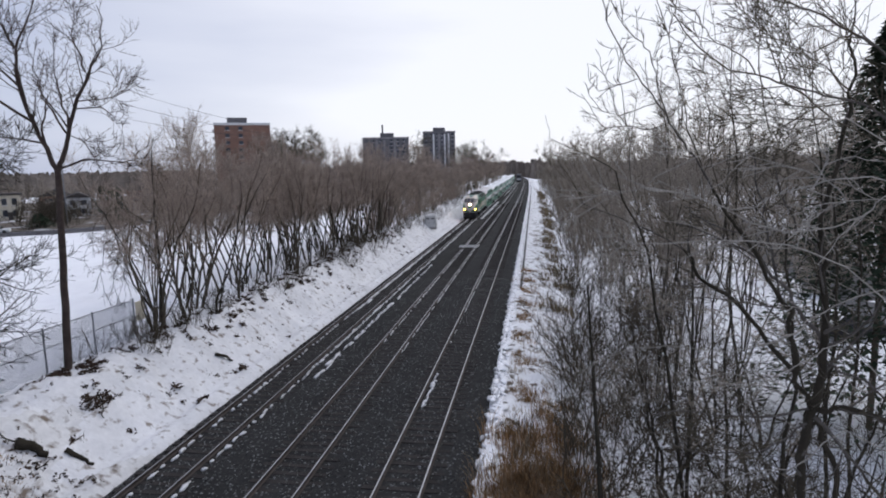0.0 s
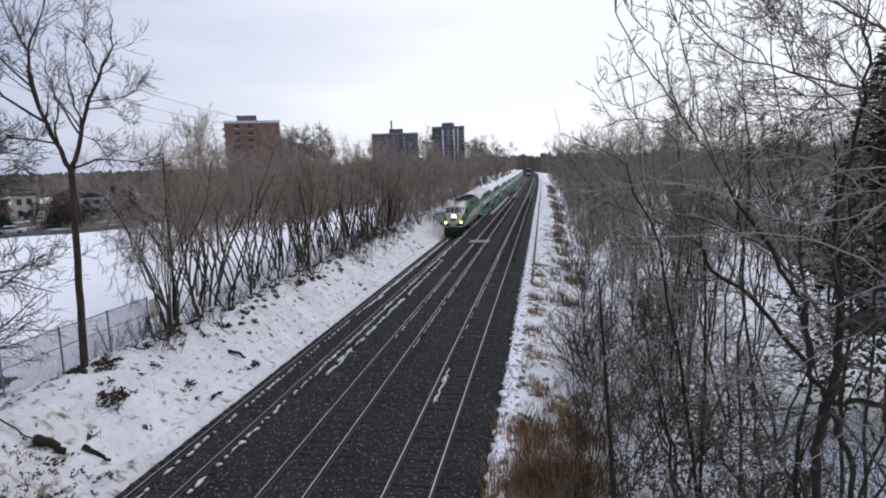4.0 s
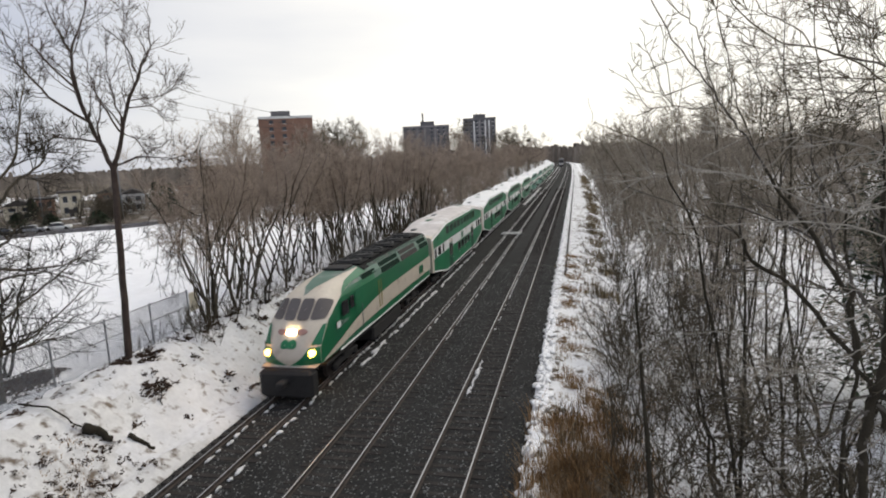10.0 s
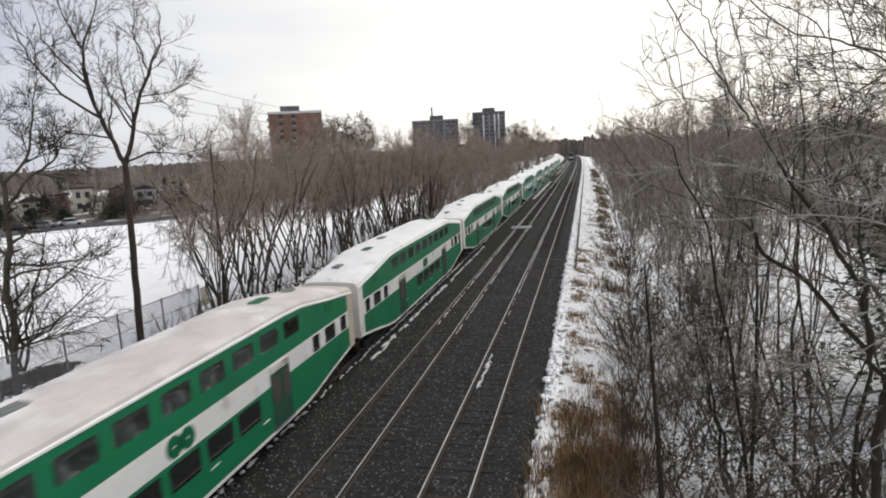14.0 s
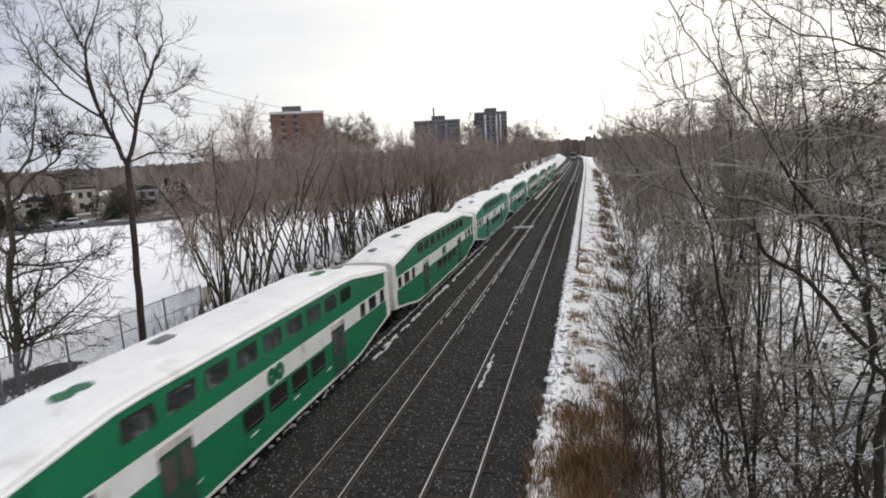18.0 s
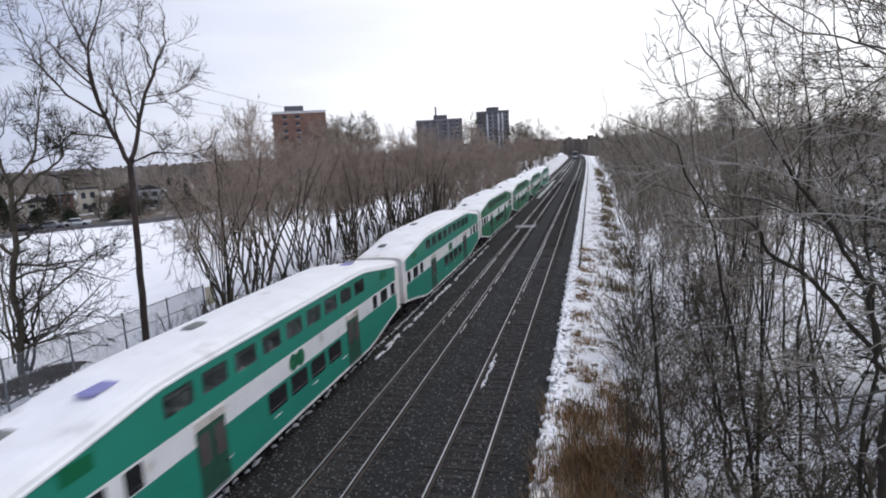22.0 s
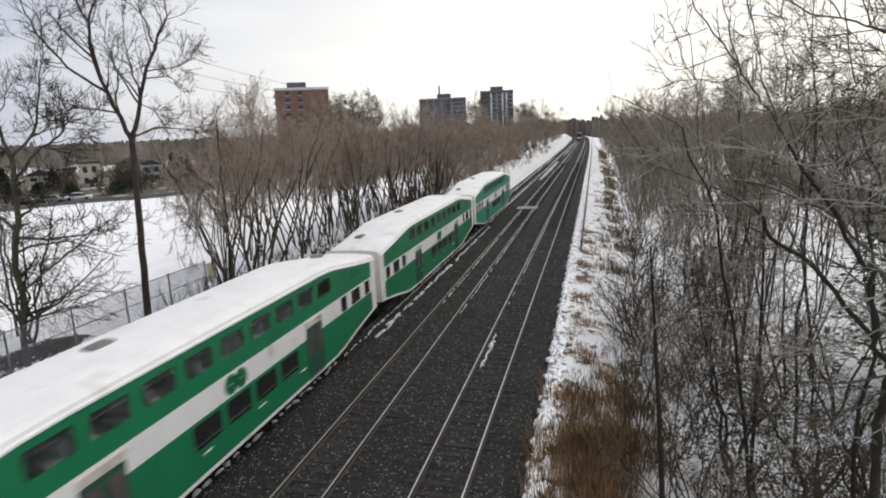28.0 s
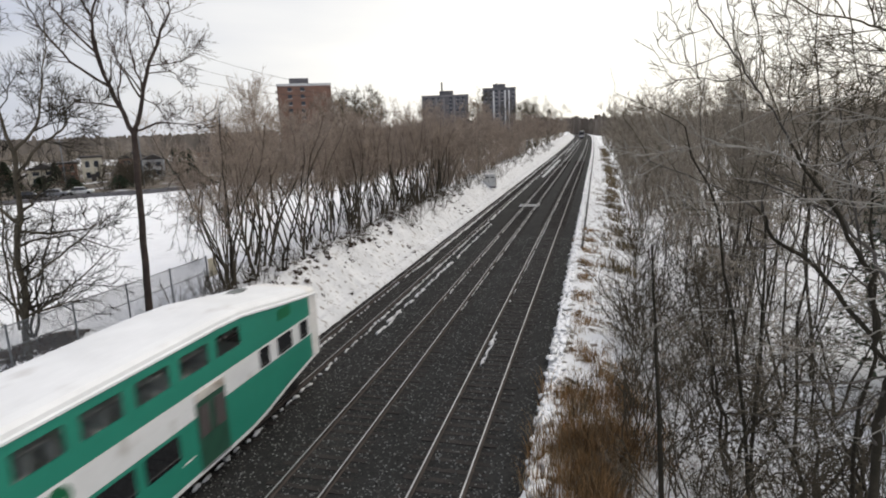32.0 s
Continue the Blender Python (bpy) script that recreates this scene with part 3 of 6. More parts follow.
    for m in (2.75, COACH_L - 2.75):
        bogie(c, m - hl, 0.42)
    return c


def make_loco():
    c = thing("locomotive", 0, 0, 0, 0, "green and white streamlined diesel locomotive with lit headlights", "locomotive")
    hl, L = 10.35, 20.7
    vs = [(0.36, 1.4), (0.3, 1.58), (0.27, 1.78), (0.36, 2.2), (1.22, 3.13), (2.32, 4.06), (3.1, 4.34), (4.5, 4.48), (7.3, 4.6)]

    def taper(s):
        """The nose draws in towards the front."""
        return 1 - 0.09 * max(0.0, min(1.0, (3.2 - s) / 2.7))

    def nose(x, k):
        """A point of the nose: x across, k along its profile."""
        i = min(int(k), len(vs) - 2)
        f = k - i
        s, z = (vs[i][j] + (vs[i + 1][j] - vs[i][j]) * f for j in (0, 1))
        q = abs(x) / 1.48
        narrow = 1 - 0.02 * max(0, min(1, (z - 3.0))) - 0.22 * max(0, z - 3.95)
        lean = 0.5 if z < 3.0 else 0.5 + 0.25 * (z - 3.0)
        s += lean * q ** 2.6 * (1 if k < 6 else max(0, 1 - (k - 6) * 0.5))
        return Vector((x * narrow * taper(s), s - hl, z - (0.34 * q ** 4 * max(0, min(1, (z - 3.2))))))

    xs = [1.48 * j / 7 for j in range(-7, 8)]
    sh = Shape()
    grid = [[nose(x, k) for x in xs] for k in range(len(vs))]
    sh.loft(grid, closed=False)
    sh.m = [2 if i > 5 and j < 6 else 0 for i in range(len(vs) - 1) for j in range(14)]
    part("nose", sh, [CREAM, GREEN, CREAM], c, "cream-white sloping nose", smooth=True)
    lift = Vector((0, -0.004, 0.012))
    sh = Shape()
    sh.loft([[nose(w * (j / 4 - 1), k) + lift for j in range(9)] for k, w in ((5.12, 0.03), (5.6, 0.16), (6.0, 0.3), (6.5, 0.46), (7.0, 0.62), (7.5, 0.78), (8.0, 0.95))], closed=False)
    part("roof_wedge", sh, SHOULDER, c, "grey-green wedge widening over the cab roof", smooth=True)
    for side in (1, -1):
        edge = [nose(side * 1.48, k) for k in range(len(vs))]
        zs = [p.z for p in edge]
        sh = Shape()
        cols = [edge]
        for s in (8.2, 10, 13, 16, L - 0.35, L):
            q = 0.08 if s == L else 0
            xx = [1.48, 1.48, 1.48, 1.48, 1.48, 1.47, 1.36, 1.17, 1.0]
            zz = [1.4, 1.58, 1.78, 2.2, 3.06, 3.72, 4.08, 4.36, 4.5]
            cols.append([Vector((side * (a - q), s - hl, b)) for a, b in zip(xx, zz)])
        sh.loft(cols, closed=False)
        sh.m = [(0, 0, 0, 0, 0, 1 if i else 0, 1, 1)[j] for i in range(len(cols) - 1) for j in range(8)]
        part("side_wall", sh, [GREEN, SHOULDER, WHITE], c, "green painted side")
        sh = Shape()
        sh.loft([[nose(side * (v + (1.48 - v) * j / 4), k) + lift for j in range(5)] for k, v in ((5.6, 1.46), (6.0, 1.40), (6.5, 1.32), (7.0, 1.22), (7.5, 1.12), (8.0, 1.0))], closed=False)
        part("roof_shoulder", sh, GREEN, c, "green sweep over the edge of the cab roof", smooth=True)
        st = Shape()
        line = [(1.1, 1.43, 1.5), (2.2, 1.5, 1.74), (3.2, 1.6, 1.98), (3.6, 1.64, 2.06), (5.5, 1.74, 2.38), (8, 1.78, 2.64), (11, 1.8, 2.78), (L - 0.02, 1.8, 2.8)]
        x = side * 1.488
        st.loft([[(x * taper(s) - side * 0.004, s - hl, a), (x * taper(s), s - hl, a), (x * taper(s), s - hl, b), (x * taper(s) - side * 0.004, s - hl, b)] for s, a, b in line], caps=True)
        part("stripe", st, CREAM, c, "cream stripe sweeping down to the nose")
        part("sill", block(side * 1.47, 1.1, 1.38, 0.06, 17.4, 0.07, 0.01), WHITE, c)
        s = Shape()
        circle_logo(s, lambda a, b, e: (x - side * 0.002 + side * 0.012 * e, 17.9 - hl + a, 2.3 + b), 0.62)
        part("emblem", s, GREEN, c, "green emblem of two round shapes")
        s = Shape()
        s.plate(x * taper(2.75), 2.75 - hl, 2.62, 0.46, 0.3, 0.02, 0.05)
        part("plate", s, WHITE, c, "small white plate")
        s = Shape()
        s.plate(x, 3.5 - hl, 2.6, 0.7, 0.16, 0.014, 0.03)
        part("marking_bar", s, SHOULDER, c)
        for s0 in (8.55, 8.95):
            h = Shape()
            h.cyl((x + side * 0.04, s0 - hl, 2.0), (x + side * 0.04, s0 - hl, 3.5), 0.022, 6)
            part("grab_rail", h, YELLOW, c)
        for s0, w, z0, hh in ((3.62, 0.84, 3.22, 0.72), (4.52, 0.52, 3.3, 0.62)):
            s = Shape()
            s.plate(x, s0 - hl, z0, w, hh, 0.02, 0.07)
            part("cab_window", s, GLASS, c)
        s = Shape()
        s.plate(x, 5.3 - hl, 3.1, 0.7, 1.2, 0.012, 0.06)
        d = part("cab_door", s, GREEN, c)
        h = Shape()
        h.cyl((x + side * 0.05, 5.75 - hl, 1.6), (x + side * 0.05, 5.75 - hl, 2.9), 0.02, 6)
        part("grab_rail", h, STEEL, d)
        for s0, w, m in ((7.5, 2.1, VENT), (11.2, 3.5, VENT), (15.3, 3.8, PANEL), (19.0, 2.2, VENT)):
            g = Shape()
            a, b = Vector((side * 1.475, 0, 3.74)), Vector((side * 1.20, 0, 4.34))
            u = (b - a) / 5
            for k in range(2, 4) if s0 < 8 else range(5):
                p, q = a + u * k, a + u * (k + 0.985)
                o = Vector((side * 0.03, 0, 0.012))
                g.add([p + o + Vector((0, s0 - w / 2 - hl, 0)), p + o + Vector((0, s0 + w / 2 - hl, 0)), q + o + Vector((0, s0 + w / 2 - hl, 0)), q + o + Vector((0, s0 - w / 2 - hl, 0)),
                       p + Vector((0, s0 - w / 2 - hl, 0)), p + Vector((0, s0 + w / 2 - hl, 0)), q + Vector((0, s0 + w / 2 - hl, 0)), q + Vector((0, s0 - w / 2 - hl, 0))],
                      [(0, 1, 2, 3), (0, 4, 5, 1), (3, 2, 6, 7), (0, 3, 7, 4), (1, 5, 6, 2)])
            part("grille", g, m, c)
        chin = Shape()
        g = []
        for k in range(8):
            kk = 0.02 + 3.85 * k / 7
            x0 = 0.06 + 1.28 * k / 7
            g.append([nose(side * (x0 + (1.475 - x0) * j / 5), kk) + Vector((0, -0.03, 0.012)) for j in range(6)])
        chin.loft(g, closed=False)
        part("chin_panel", chin, GREEN, c, "green panel under the lamp", smooth=True)
        lamp = Shape()
        p = nose(side * 1.15, 2.4)
        lamp.cyl(p + Vector((0, 0.05, 0)), p + Vector((0, -0.1, 0)), 0.155, 14)
        part("ditch_lamp", lamp, LAMP2, c, "lit yellow ditch lamp")
        red = Shape()
        ring = [nose(side * (0.52 + 0.25 * math.cos(u)), 3.62 + 0.115 * math.sin(u)) for u in (math.tau * j / 14 for j in range(14))]
        red.loft([[p + Vector((0, -e, e * 0.6)) for p in ring] for e in (0.0, 0.05)], caps=True)
        part("marker_lamp", red, MARKER, c, "dull pink oval lens")
        for x0, x1 in ((0.035, 0.66), (0.715, 1.38)):
            w = Shape()
            xm, xr = (x0 + x1) / 2, (x1 - x0) / 2

            def pane(u, q):
                a, b = math.cos(u), math.sin(u)
                a, b = math.copysign(abs(a) ** 0.32, a), math.copysign(abs(b) ** 0.36, b)
                return nose(side * (xm + xr * a * q), 4.5 + 0.43 * b * q) + Vector((0, -0.022, 0.022))

            w.loft([[pane(math.tau * j / 24, q) for j in range(24)] for q in (1.0, 0.7, 0.35, 0.05)])
            part("windscreen", w, WINDSHIELD, c, smooth=True)
    p = nose(0, 3.62)
    part("headlight", block(0, p.y - 0.03, p.z, 0.44, 0.16, 0.24, 0.06), LAMP, c, "lit white headlight")
    s = Shape()
    circle_logo(s, lambda a, b, e: nose(a, 3.12 + b * 0.95) + Vector((0, -0.014 - 0.014 * e, 0.012 + 0.01 * e)), 0.42)
    part("emblem", s, GREEN, c, "green emblem of two round shapes")
    # reaches lower and further forward to stand in for the shadow on the ballast
    part("pilot", block(0, 0.22 - hl, 0.7, 2.55, 0.75, 1.24, 0.14), BLACK, c, "black steel pilot, extended to take in the shadow below it")
    part("pilot_strip", block(0, 0.36 - hl, 1.35, 2.56, 0.36, 0.06, 0.01), RUST, c, "rusty red strip above the pilot")
    part("buffer_beam", block(0, 0.5 - hl, 1.39, 2.62, 0.5, 0.06, 0.02), DIRTY, c)
    part("coupler", block(0, -0.35 - hl, 0.85, 0.35, 0.7, 0.3, 0.06), BLACK, c)
    r = Shape()
    r.loft([[(x, s - hl, z) for x, z in ((-1.17, 4.36), (-1.0, 4.5), (-0.5, 4.58), (0, 4.6), (0.5, 4.58), (1.0, 4.5), (1.17, 4.36))] for s in (7.2, 8.2, L)], closed=False)
    part("roof", r, DECK, c, "black roof deck", smooth=True)
    for s0 in (8.3, 10.2, 12.1, 14.4, 16.5, 18.6):
        fan = part("fan_housing", block(0, s0 - hl, 4.63, 1.75, 1.6, 0.1, 0.03), DECK, c, "black roof fan housing")
        rim = Shape()
        turn = [(math.cos(u), math.sin(u)) for u in (math.tau * j / 20 for j in range(20))]
        rim.loft([[(q * a, s0 - hl + q * b, z) for a, b in turn] for q, z in ((0.68, 4.66), (0.66, 4.8), (0.56, 4.8), (0.54, 4.7))])
        part("fan_rim", rim, GRILLE, fan, "dark grey fan rim")
        blade, k = Shape(), 24
        ring = [(0.54 if j % 4 < 2 else 0.2, math.tau * j / k) for j in range(k)]
        blade.loft([[(0.1 * math.cos(u), s0 - hl + 0.1 * math.sin(u), 4.76) for q, u in ring], [(q * math.cos(u), s0 - hl + q * math.sin(u), 4.73 + 0.02 * (j % 2)) for j, (q, u) in enumerate(ring)]])
        part("fan", blade, GRILLE, fan)
    part("exhaust_hatch", block(0, 6.6 - hl, 4.63, 1.2, 1.2, 0.14, 0.04), BLACK, c)
    rear = Shape()
    zz = [(1.4, 1.22), (1.4, 3.72), (1.28, 4.08), (1.09, 4.36), (0.5, 4.55)]
    pts = [(x, L - hl, z) for x, z in zz] + [(-x, L - hl, z) for x, z in reversed(zz)]
    rear.add(pts, [tuple(range(10))])
    part("rear_wall", rear, GREEN, c)
    u = Shape()
    u.box(0, 0.4, 1.1, 2.6, 18.6, 0.16, 0, 0.03)
    u.box(0, 0.0, 0.62, 2.7, 5.4, 0.85, 0, 0.12)
    part("fuel_tank", u, BLACK, c, "black fuel tank and underframe")
    for m in (4.1, 16.6):
        bogie(c, m - hl, 0.5)
    return c


loco = make_loco()
coach = make_coach()
coaches = [coach] + [copy_thing(coach, pose(0, 60 + 30 * k, 0)) for k in range(9)]
# one coach carries blue panels on its roof in place of the emblems
for o in [o for o in coaches[4].children if o.name.startswith("roof_emblem")]:
    bpy.data.objects.remove(o)
for m in (4.6, COACH_L - 4.6):
    part("roof_panel", block(0.3, m - COACH_L / 2, 4.77, 0.5, 1.0, 0.05, 0.01), BLUE, coaches[4], "blue panel on the roof")


def repaint(c, slot, material, label):
    """Gives one coach a body of its own colour."""
    for o in c.children:
        if o.name.startswith("body"):
            o.data = o.data.copy()
            o.data.materials[slot] = material
            tagged(c, label)


for c in coaches[5:]:
    for o in [o for o in c.children if o.name.startswith("roof_emblem")]:
        bpy.data.objects.remove(o)
repaint(coaches[0], 4, CREAM, "")
repaint(coaches[0], 2, SOOTY, "green and white double-deck passenger coach with a sooty roof")
for k in (4, 5, 9):
    repaint(coaches[k], 1, TEAL, "teal-green and white double-deck passenger coach with a white roof")

# the head of the first coach along the line, second by second
HEAD = (137.33, 128.87, 120.22, 111.38, 102.35, 93.11, 83.67, 74.03, 64.17, 54.09, 43.83, 33.34, 22.65, 11.72, 0.60, -10.74, -22.30, -34.10, -46.12, -58.36, -70.86, -83.57, -96.52, -109.68, -123.05, -136.56, -150.28, -164.21, -178.34, -192.72, -207.30, -222.07, -237.02)


def head(t):
    i = min(int(t), 31)
    return HEAD[i] + (HEAD[i + 1] - HEAD[i]) * (t - i)


def on_track(y):
    """Pose of a vehicle whose middle stands at y on the left track."""
    turn = -math.degrees(math.atan2(bend(y + 5) - bend(y - 5), 10))
    return pose(TRACKS[0] + bend(y), y, 0, 0, 0, turn)


def motions():
    times = list(range(0, 33))
    walk(loco, [(t, on_track(head(t) - 10.95)) for t in times])
    for k, c in enumerate(coaches):
        walk(c, [(t, on_track(head(t) + 25.9 * k + COACH_L / 2)) for t in times])


# a train waiting far down the line
far = thing("waiting_train", TRACKS[1] + bend(392), 392, 0, 1.0, "dark train with a white-faced front standing far down the line", "train")
part("body", block(0, 12, 2.7, 3.1, 24, 4.0, 0.3), DARKWALL, far)
part("front_panel", block(0, -0.04, 1.75, 2.7, 0.12, 0.9, 0.03), ENDPAINT, far, "white front panel")
part("windscreen", block(0, -0.05, 3.5, 2.5, 0.1, 0.95, 0.03), GLASS, far)
part("roof", block(0, 12, 4.78, 2.7, 23.6, 0.25, 0.06), ROOFGREY, far)
part("underframe", block(0, 12, 0.5, 2.4, 22, 0.5, 0.05), BLACK, far)


# ---- trees ----
def polar(az, dist):
    return math.sin(radians(az)) * dist, math.cos(radians(az)) * dist


class Wood:
    """Grows bare branches: stems one by one, all finer wood in one crown."""

    def __init__(self, seed, twig=0.006, sides=3, seg=0.7, curl=0.24, bare=0.22, needle=False):
        self.bare, self.needle = bare, needle
        self.rng, self.twig, self.sides, self.seg, self.curl = random.Random(seed), twig, sides, seg, curl
        self.stems, self.crown = [], Shape()

    def turn(self, d, angle):
        r = self.rng
        a = d.cross(Vector((r.uniform(-1, 1), r.uniform(-1, 1), r.uniform(-1, 1))))
        if a.length < 1e-3:
            a = d.orthogonal()
        a.normalize()
        return (d * math.cos(angle) + a * math.sin(angle)).normalized()

    def limb(self, path, r0, r1, plan, level=0, lift=0.12):
        """A branch along a given path, with its children by plan: (number, length from, to, angle) for each level below."""
        r = self.rng
        if level == 0:
            self.stems.append(Shape())
            self.stems[-1].tube(path, r0, r1, 8 if r0 > 0.1 else 6, point=not r1)
        else:
            self.crown.tube(path, r0, r1, 5 if r0 > 0.035 else self.sides, 0 if r0 > max(0.017, self.twig * 1.7) else 1, point=not plan)
        if not plan:
            return
        (n, a, b, ang), rest = plan[0], plan[1:]
        m = len(path) - 1
        for k in range(n):
            f = r.uniform(0.2, 1.0) if level else (k + r.random()) / n * (1 - self.bare) + self.bare
            i = min(int(f * m), m - 1)
            p = path[i].lerp(path[i + 1], f * m - i)
            d = (path[i + 1] - path[i]).normalized()
            rr = (r0 + (r1 - r0) * f)
            self.grow(p, self.turn(d, radians(ang) * r.uniform(0.6, 1.25)), r.uniform(a, b) * (1.15 - 0.5 * f), max(self.twig, rr * r.uniform(0.4, 0.62)), rest, level + 1, lift)

    def grow(self, p, d, length, r0, plan, level, lift=0.12):
        r, wander = self.rng, self.curl
        n = max(2, min(7, int(length / self.seg) + 1)) if plan else 1 if self.needle else 3 if length > 0.8 else 2
        path, q = [p], p
        for _ in range(n):
            d = (d + Vector((r.gauss(0, wander), r.gauss(0, wander), r.gauss(0, wander) + lift))).normalized()
            q = q + d * (length / n)
            path.append(q)
        self.limb(path, r0, max(self.twig * 0.7, r0 * 0.35), plan, level, lift)

    def done(self, ob, bark, twigbark, joined=False, trunk=None):
        stems = self.stems
        if joined:
            one = Shape()
            for s in stems:
                one.add(s.v, s.f)
            stems = [one]
        for k, s in enumerate(stems):
            part("trunk" if k == 0 else "stem", s, trunk or bark, ob, smooth=True)
        if self.crown.f:
            part("crown", self.crown, [bark, twigbark], ob, smooth=True)
        return ob


V = Vector


def wobble(pts, rng, sub=3, amount=0.06):
    """A smooth way through a few points, with small kinks."""
    out = []
    for a, b in zip(pts, pts[1:]):
        for k in range(sub):
            out.append(V(a).lerp(V(b), k / sub) + V((rng.gauss(0, amount), rng.gauss(0, amount), 0)) * (1 if k else 0.3))
    return out + [V(pts[-1])]


# the tall forked tree beside the fence
r0 = random.Random(11)
tree = thing("bare_tree", -19.0, 20.9, land(-19.0, 20.9) - 0.1, 0, "tall bare deciduous tree with a forked grey trunk by the fence", "tree")
w = Wood(21, 0.009, 3, 0.3, 0.15)
fine = [(5, 0.5, 1.3, 46), (3, 0.3, 0.7, 44)]
w.limb(wobble([(0, 0, 0), (0.14, 0.06, 2.7), (0.24, 0.12, 5.4), (0.34, 0.2, 8.35)], r0, 3, 0.012), 0.16, 0.12, [], 0)
for rr, tip, level, pts in (
        (0.115, 0.014, 0, [(0.34, 0.2, 8.25), (0.1, 0.2, 8.6), (-0.28, 0, 10.1), (-0.57, -0.3, 11.6), (-0.26, -0.5, 12.8), (0.33, -0.6, 13.6), (1.0, -0.7, 14.6)]),
        (0.105, 0.014, 0, [(0.34, 0.2, 8.25), (0.5, 0.25, 8.6), (0.91, 0.4, 10.0), (1.5, 0.6, 11.5), (1.84, 0.7, 12.3), (2.24, 0.9, 13.0), (2.1, 1.0, 14.6)]),
        (0.06, 0.012, 1, [(-0.3, 0, 10.1), (-1.65, -0.5, 11.15), (-2.2, -0.9, 12.2), (-2.6, -1.1, 13.2), (-2.9, -1.3, 14.6)]),
        (0.05, 0.01, 1, [(-0.55, -0.2, 11.4), (-2.5, 0.3, 12.9), (-3.3, 0.6, 13.6), (-3.8, 0.9, 15.3)]),
        (0.05, 0.01, 1, [(-0.26, -0.5, 12.8), (-0.45, -0.9, 13.7), (-0.7, -1.2, 15.2)]),
        (0.045, 0.01, 1, [(0.75, 0.35, 9.7), (-0.58, 0.9, 11.1), (-1.15, 1.2, 12.3), (-1.45, 1.4, 13.6)]),
        (0.042, 0.01, 1, [(0.85, 0.4, 9.9), (0.95, 0.1, 11.1), (1.0, -0.2, 11.8), (1.3, -0.4, 13.1)]),
        (0.04, 0.01, 1, [(1.7, 0.6, 12.0), (1.65, 0.3, 12.8), (1.66, 0.1, 13.4), (1.93, 0, 14.8)]),
        (0.032, 0.008, 1, [(1.25, 0.5, 10.9), (1.95, 0.9, 11.0), (2.5, 1.1, 11.1), (2.7, 1.3, 11.7)]),
        (0.03, 0.008, 1, [(1.15, 0.45, 10.6), (2.45, 0.2, 10.6), (3.1, 0, 10.3), (3.5, 0, 9.6)]),
        (0.03, 0.008, 1, [(0.8, 0.4, 9.7), (1.34, 0.6, 9.3), (1.6, 0.7, 8.7)]),
        (0.045, 0.01, 1, [(0.42, 0.25, 8.3), (1.3, 0.5, 8.65), (1.95, 0.6, 8.6), (2.9, 0.7, 8.5), (3.6, 0.9, 8.7)]),
        (0.045, 0.01, 1, [(-0.1, 0.1, 9.3), (-0.6, -0.2, 9.45), (-1.7, -0.5, 9.6), (-2.45, -0.7, 9.15), (-3.2, -0.8, 8.8)])):
    w.limb(wobble(pts, r0, 3, 0.05), rr, tip, [(13, 0.9, 2.3, 46)] + fine if not level else [(11, 0.6, 1.7, 46), (5, 0.35, 1.0, 46), (2, 0.2, 0.5, 44)], level, 0.09)
w.done(tree, REDTRUNK, REDTRUNK)

# a spreading tree beyond the fence
tree2 = thing("bare_tree", -22.15, 17.0, land(-22.15, 17.0) - 0.1, 0, "spreading bare tree with low drooping branches behind the fence", "tree")
w = Wood(33, 0.0095, 3, 0.3, 0.17)
plan = [(10, 0.8, 2.2, 50), (5, 0.45, 1.2, 48), (2, 0.25, 0.7, 45)]
w.limb(wobble([(0.9, 0, 0), (1.05, 0, 2.4), (1.3, 0, 5.2), (1.75, 0, 6.4), (1.77, 0, 7.4), (1.9, 0, 8.45)], r0, 3, 0.05), 0.13, 0.085, plan[1:], 0)
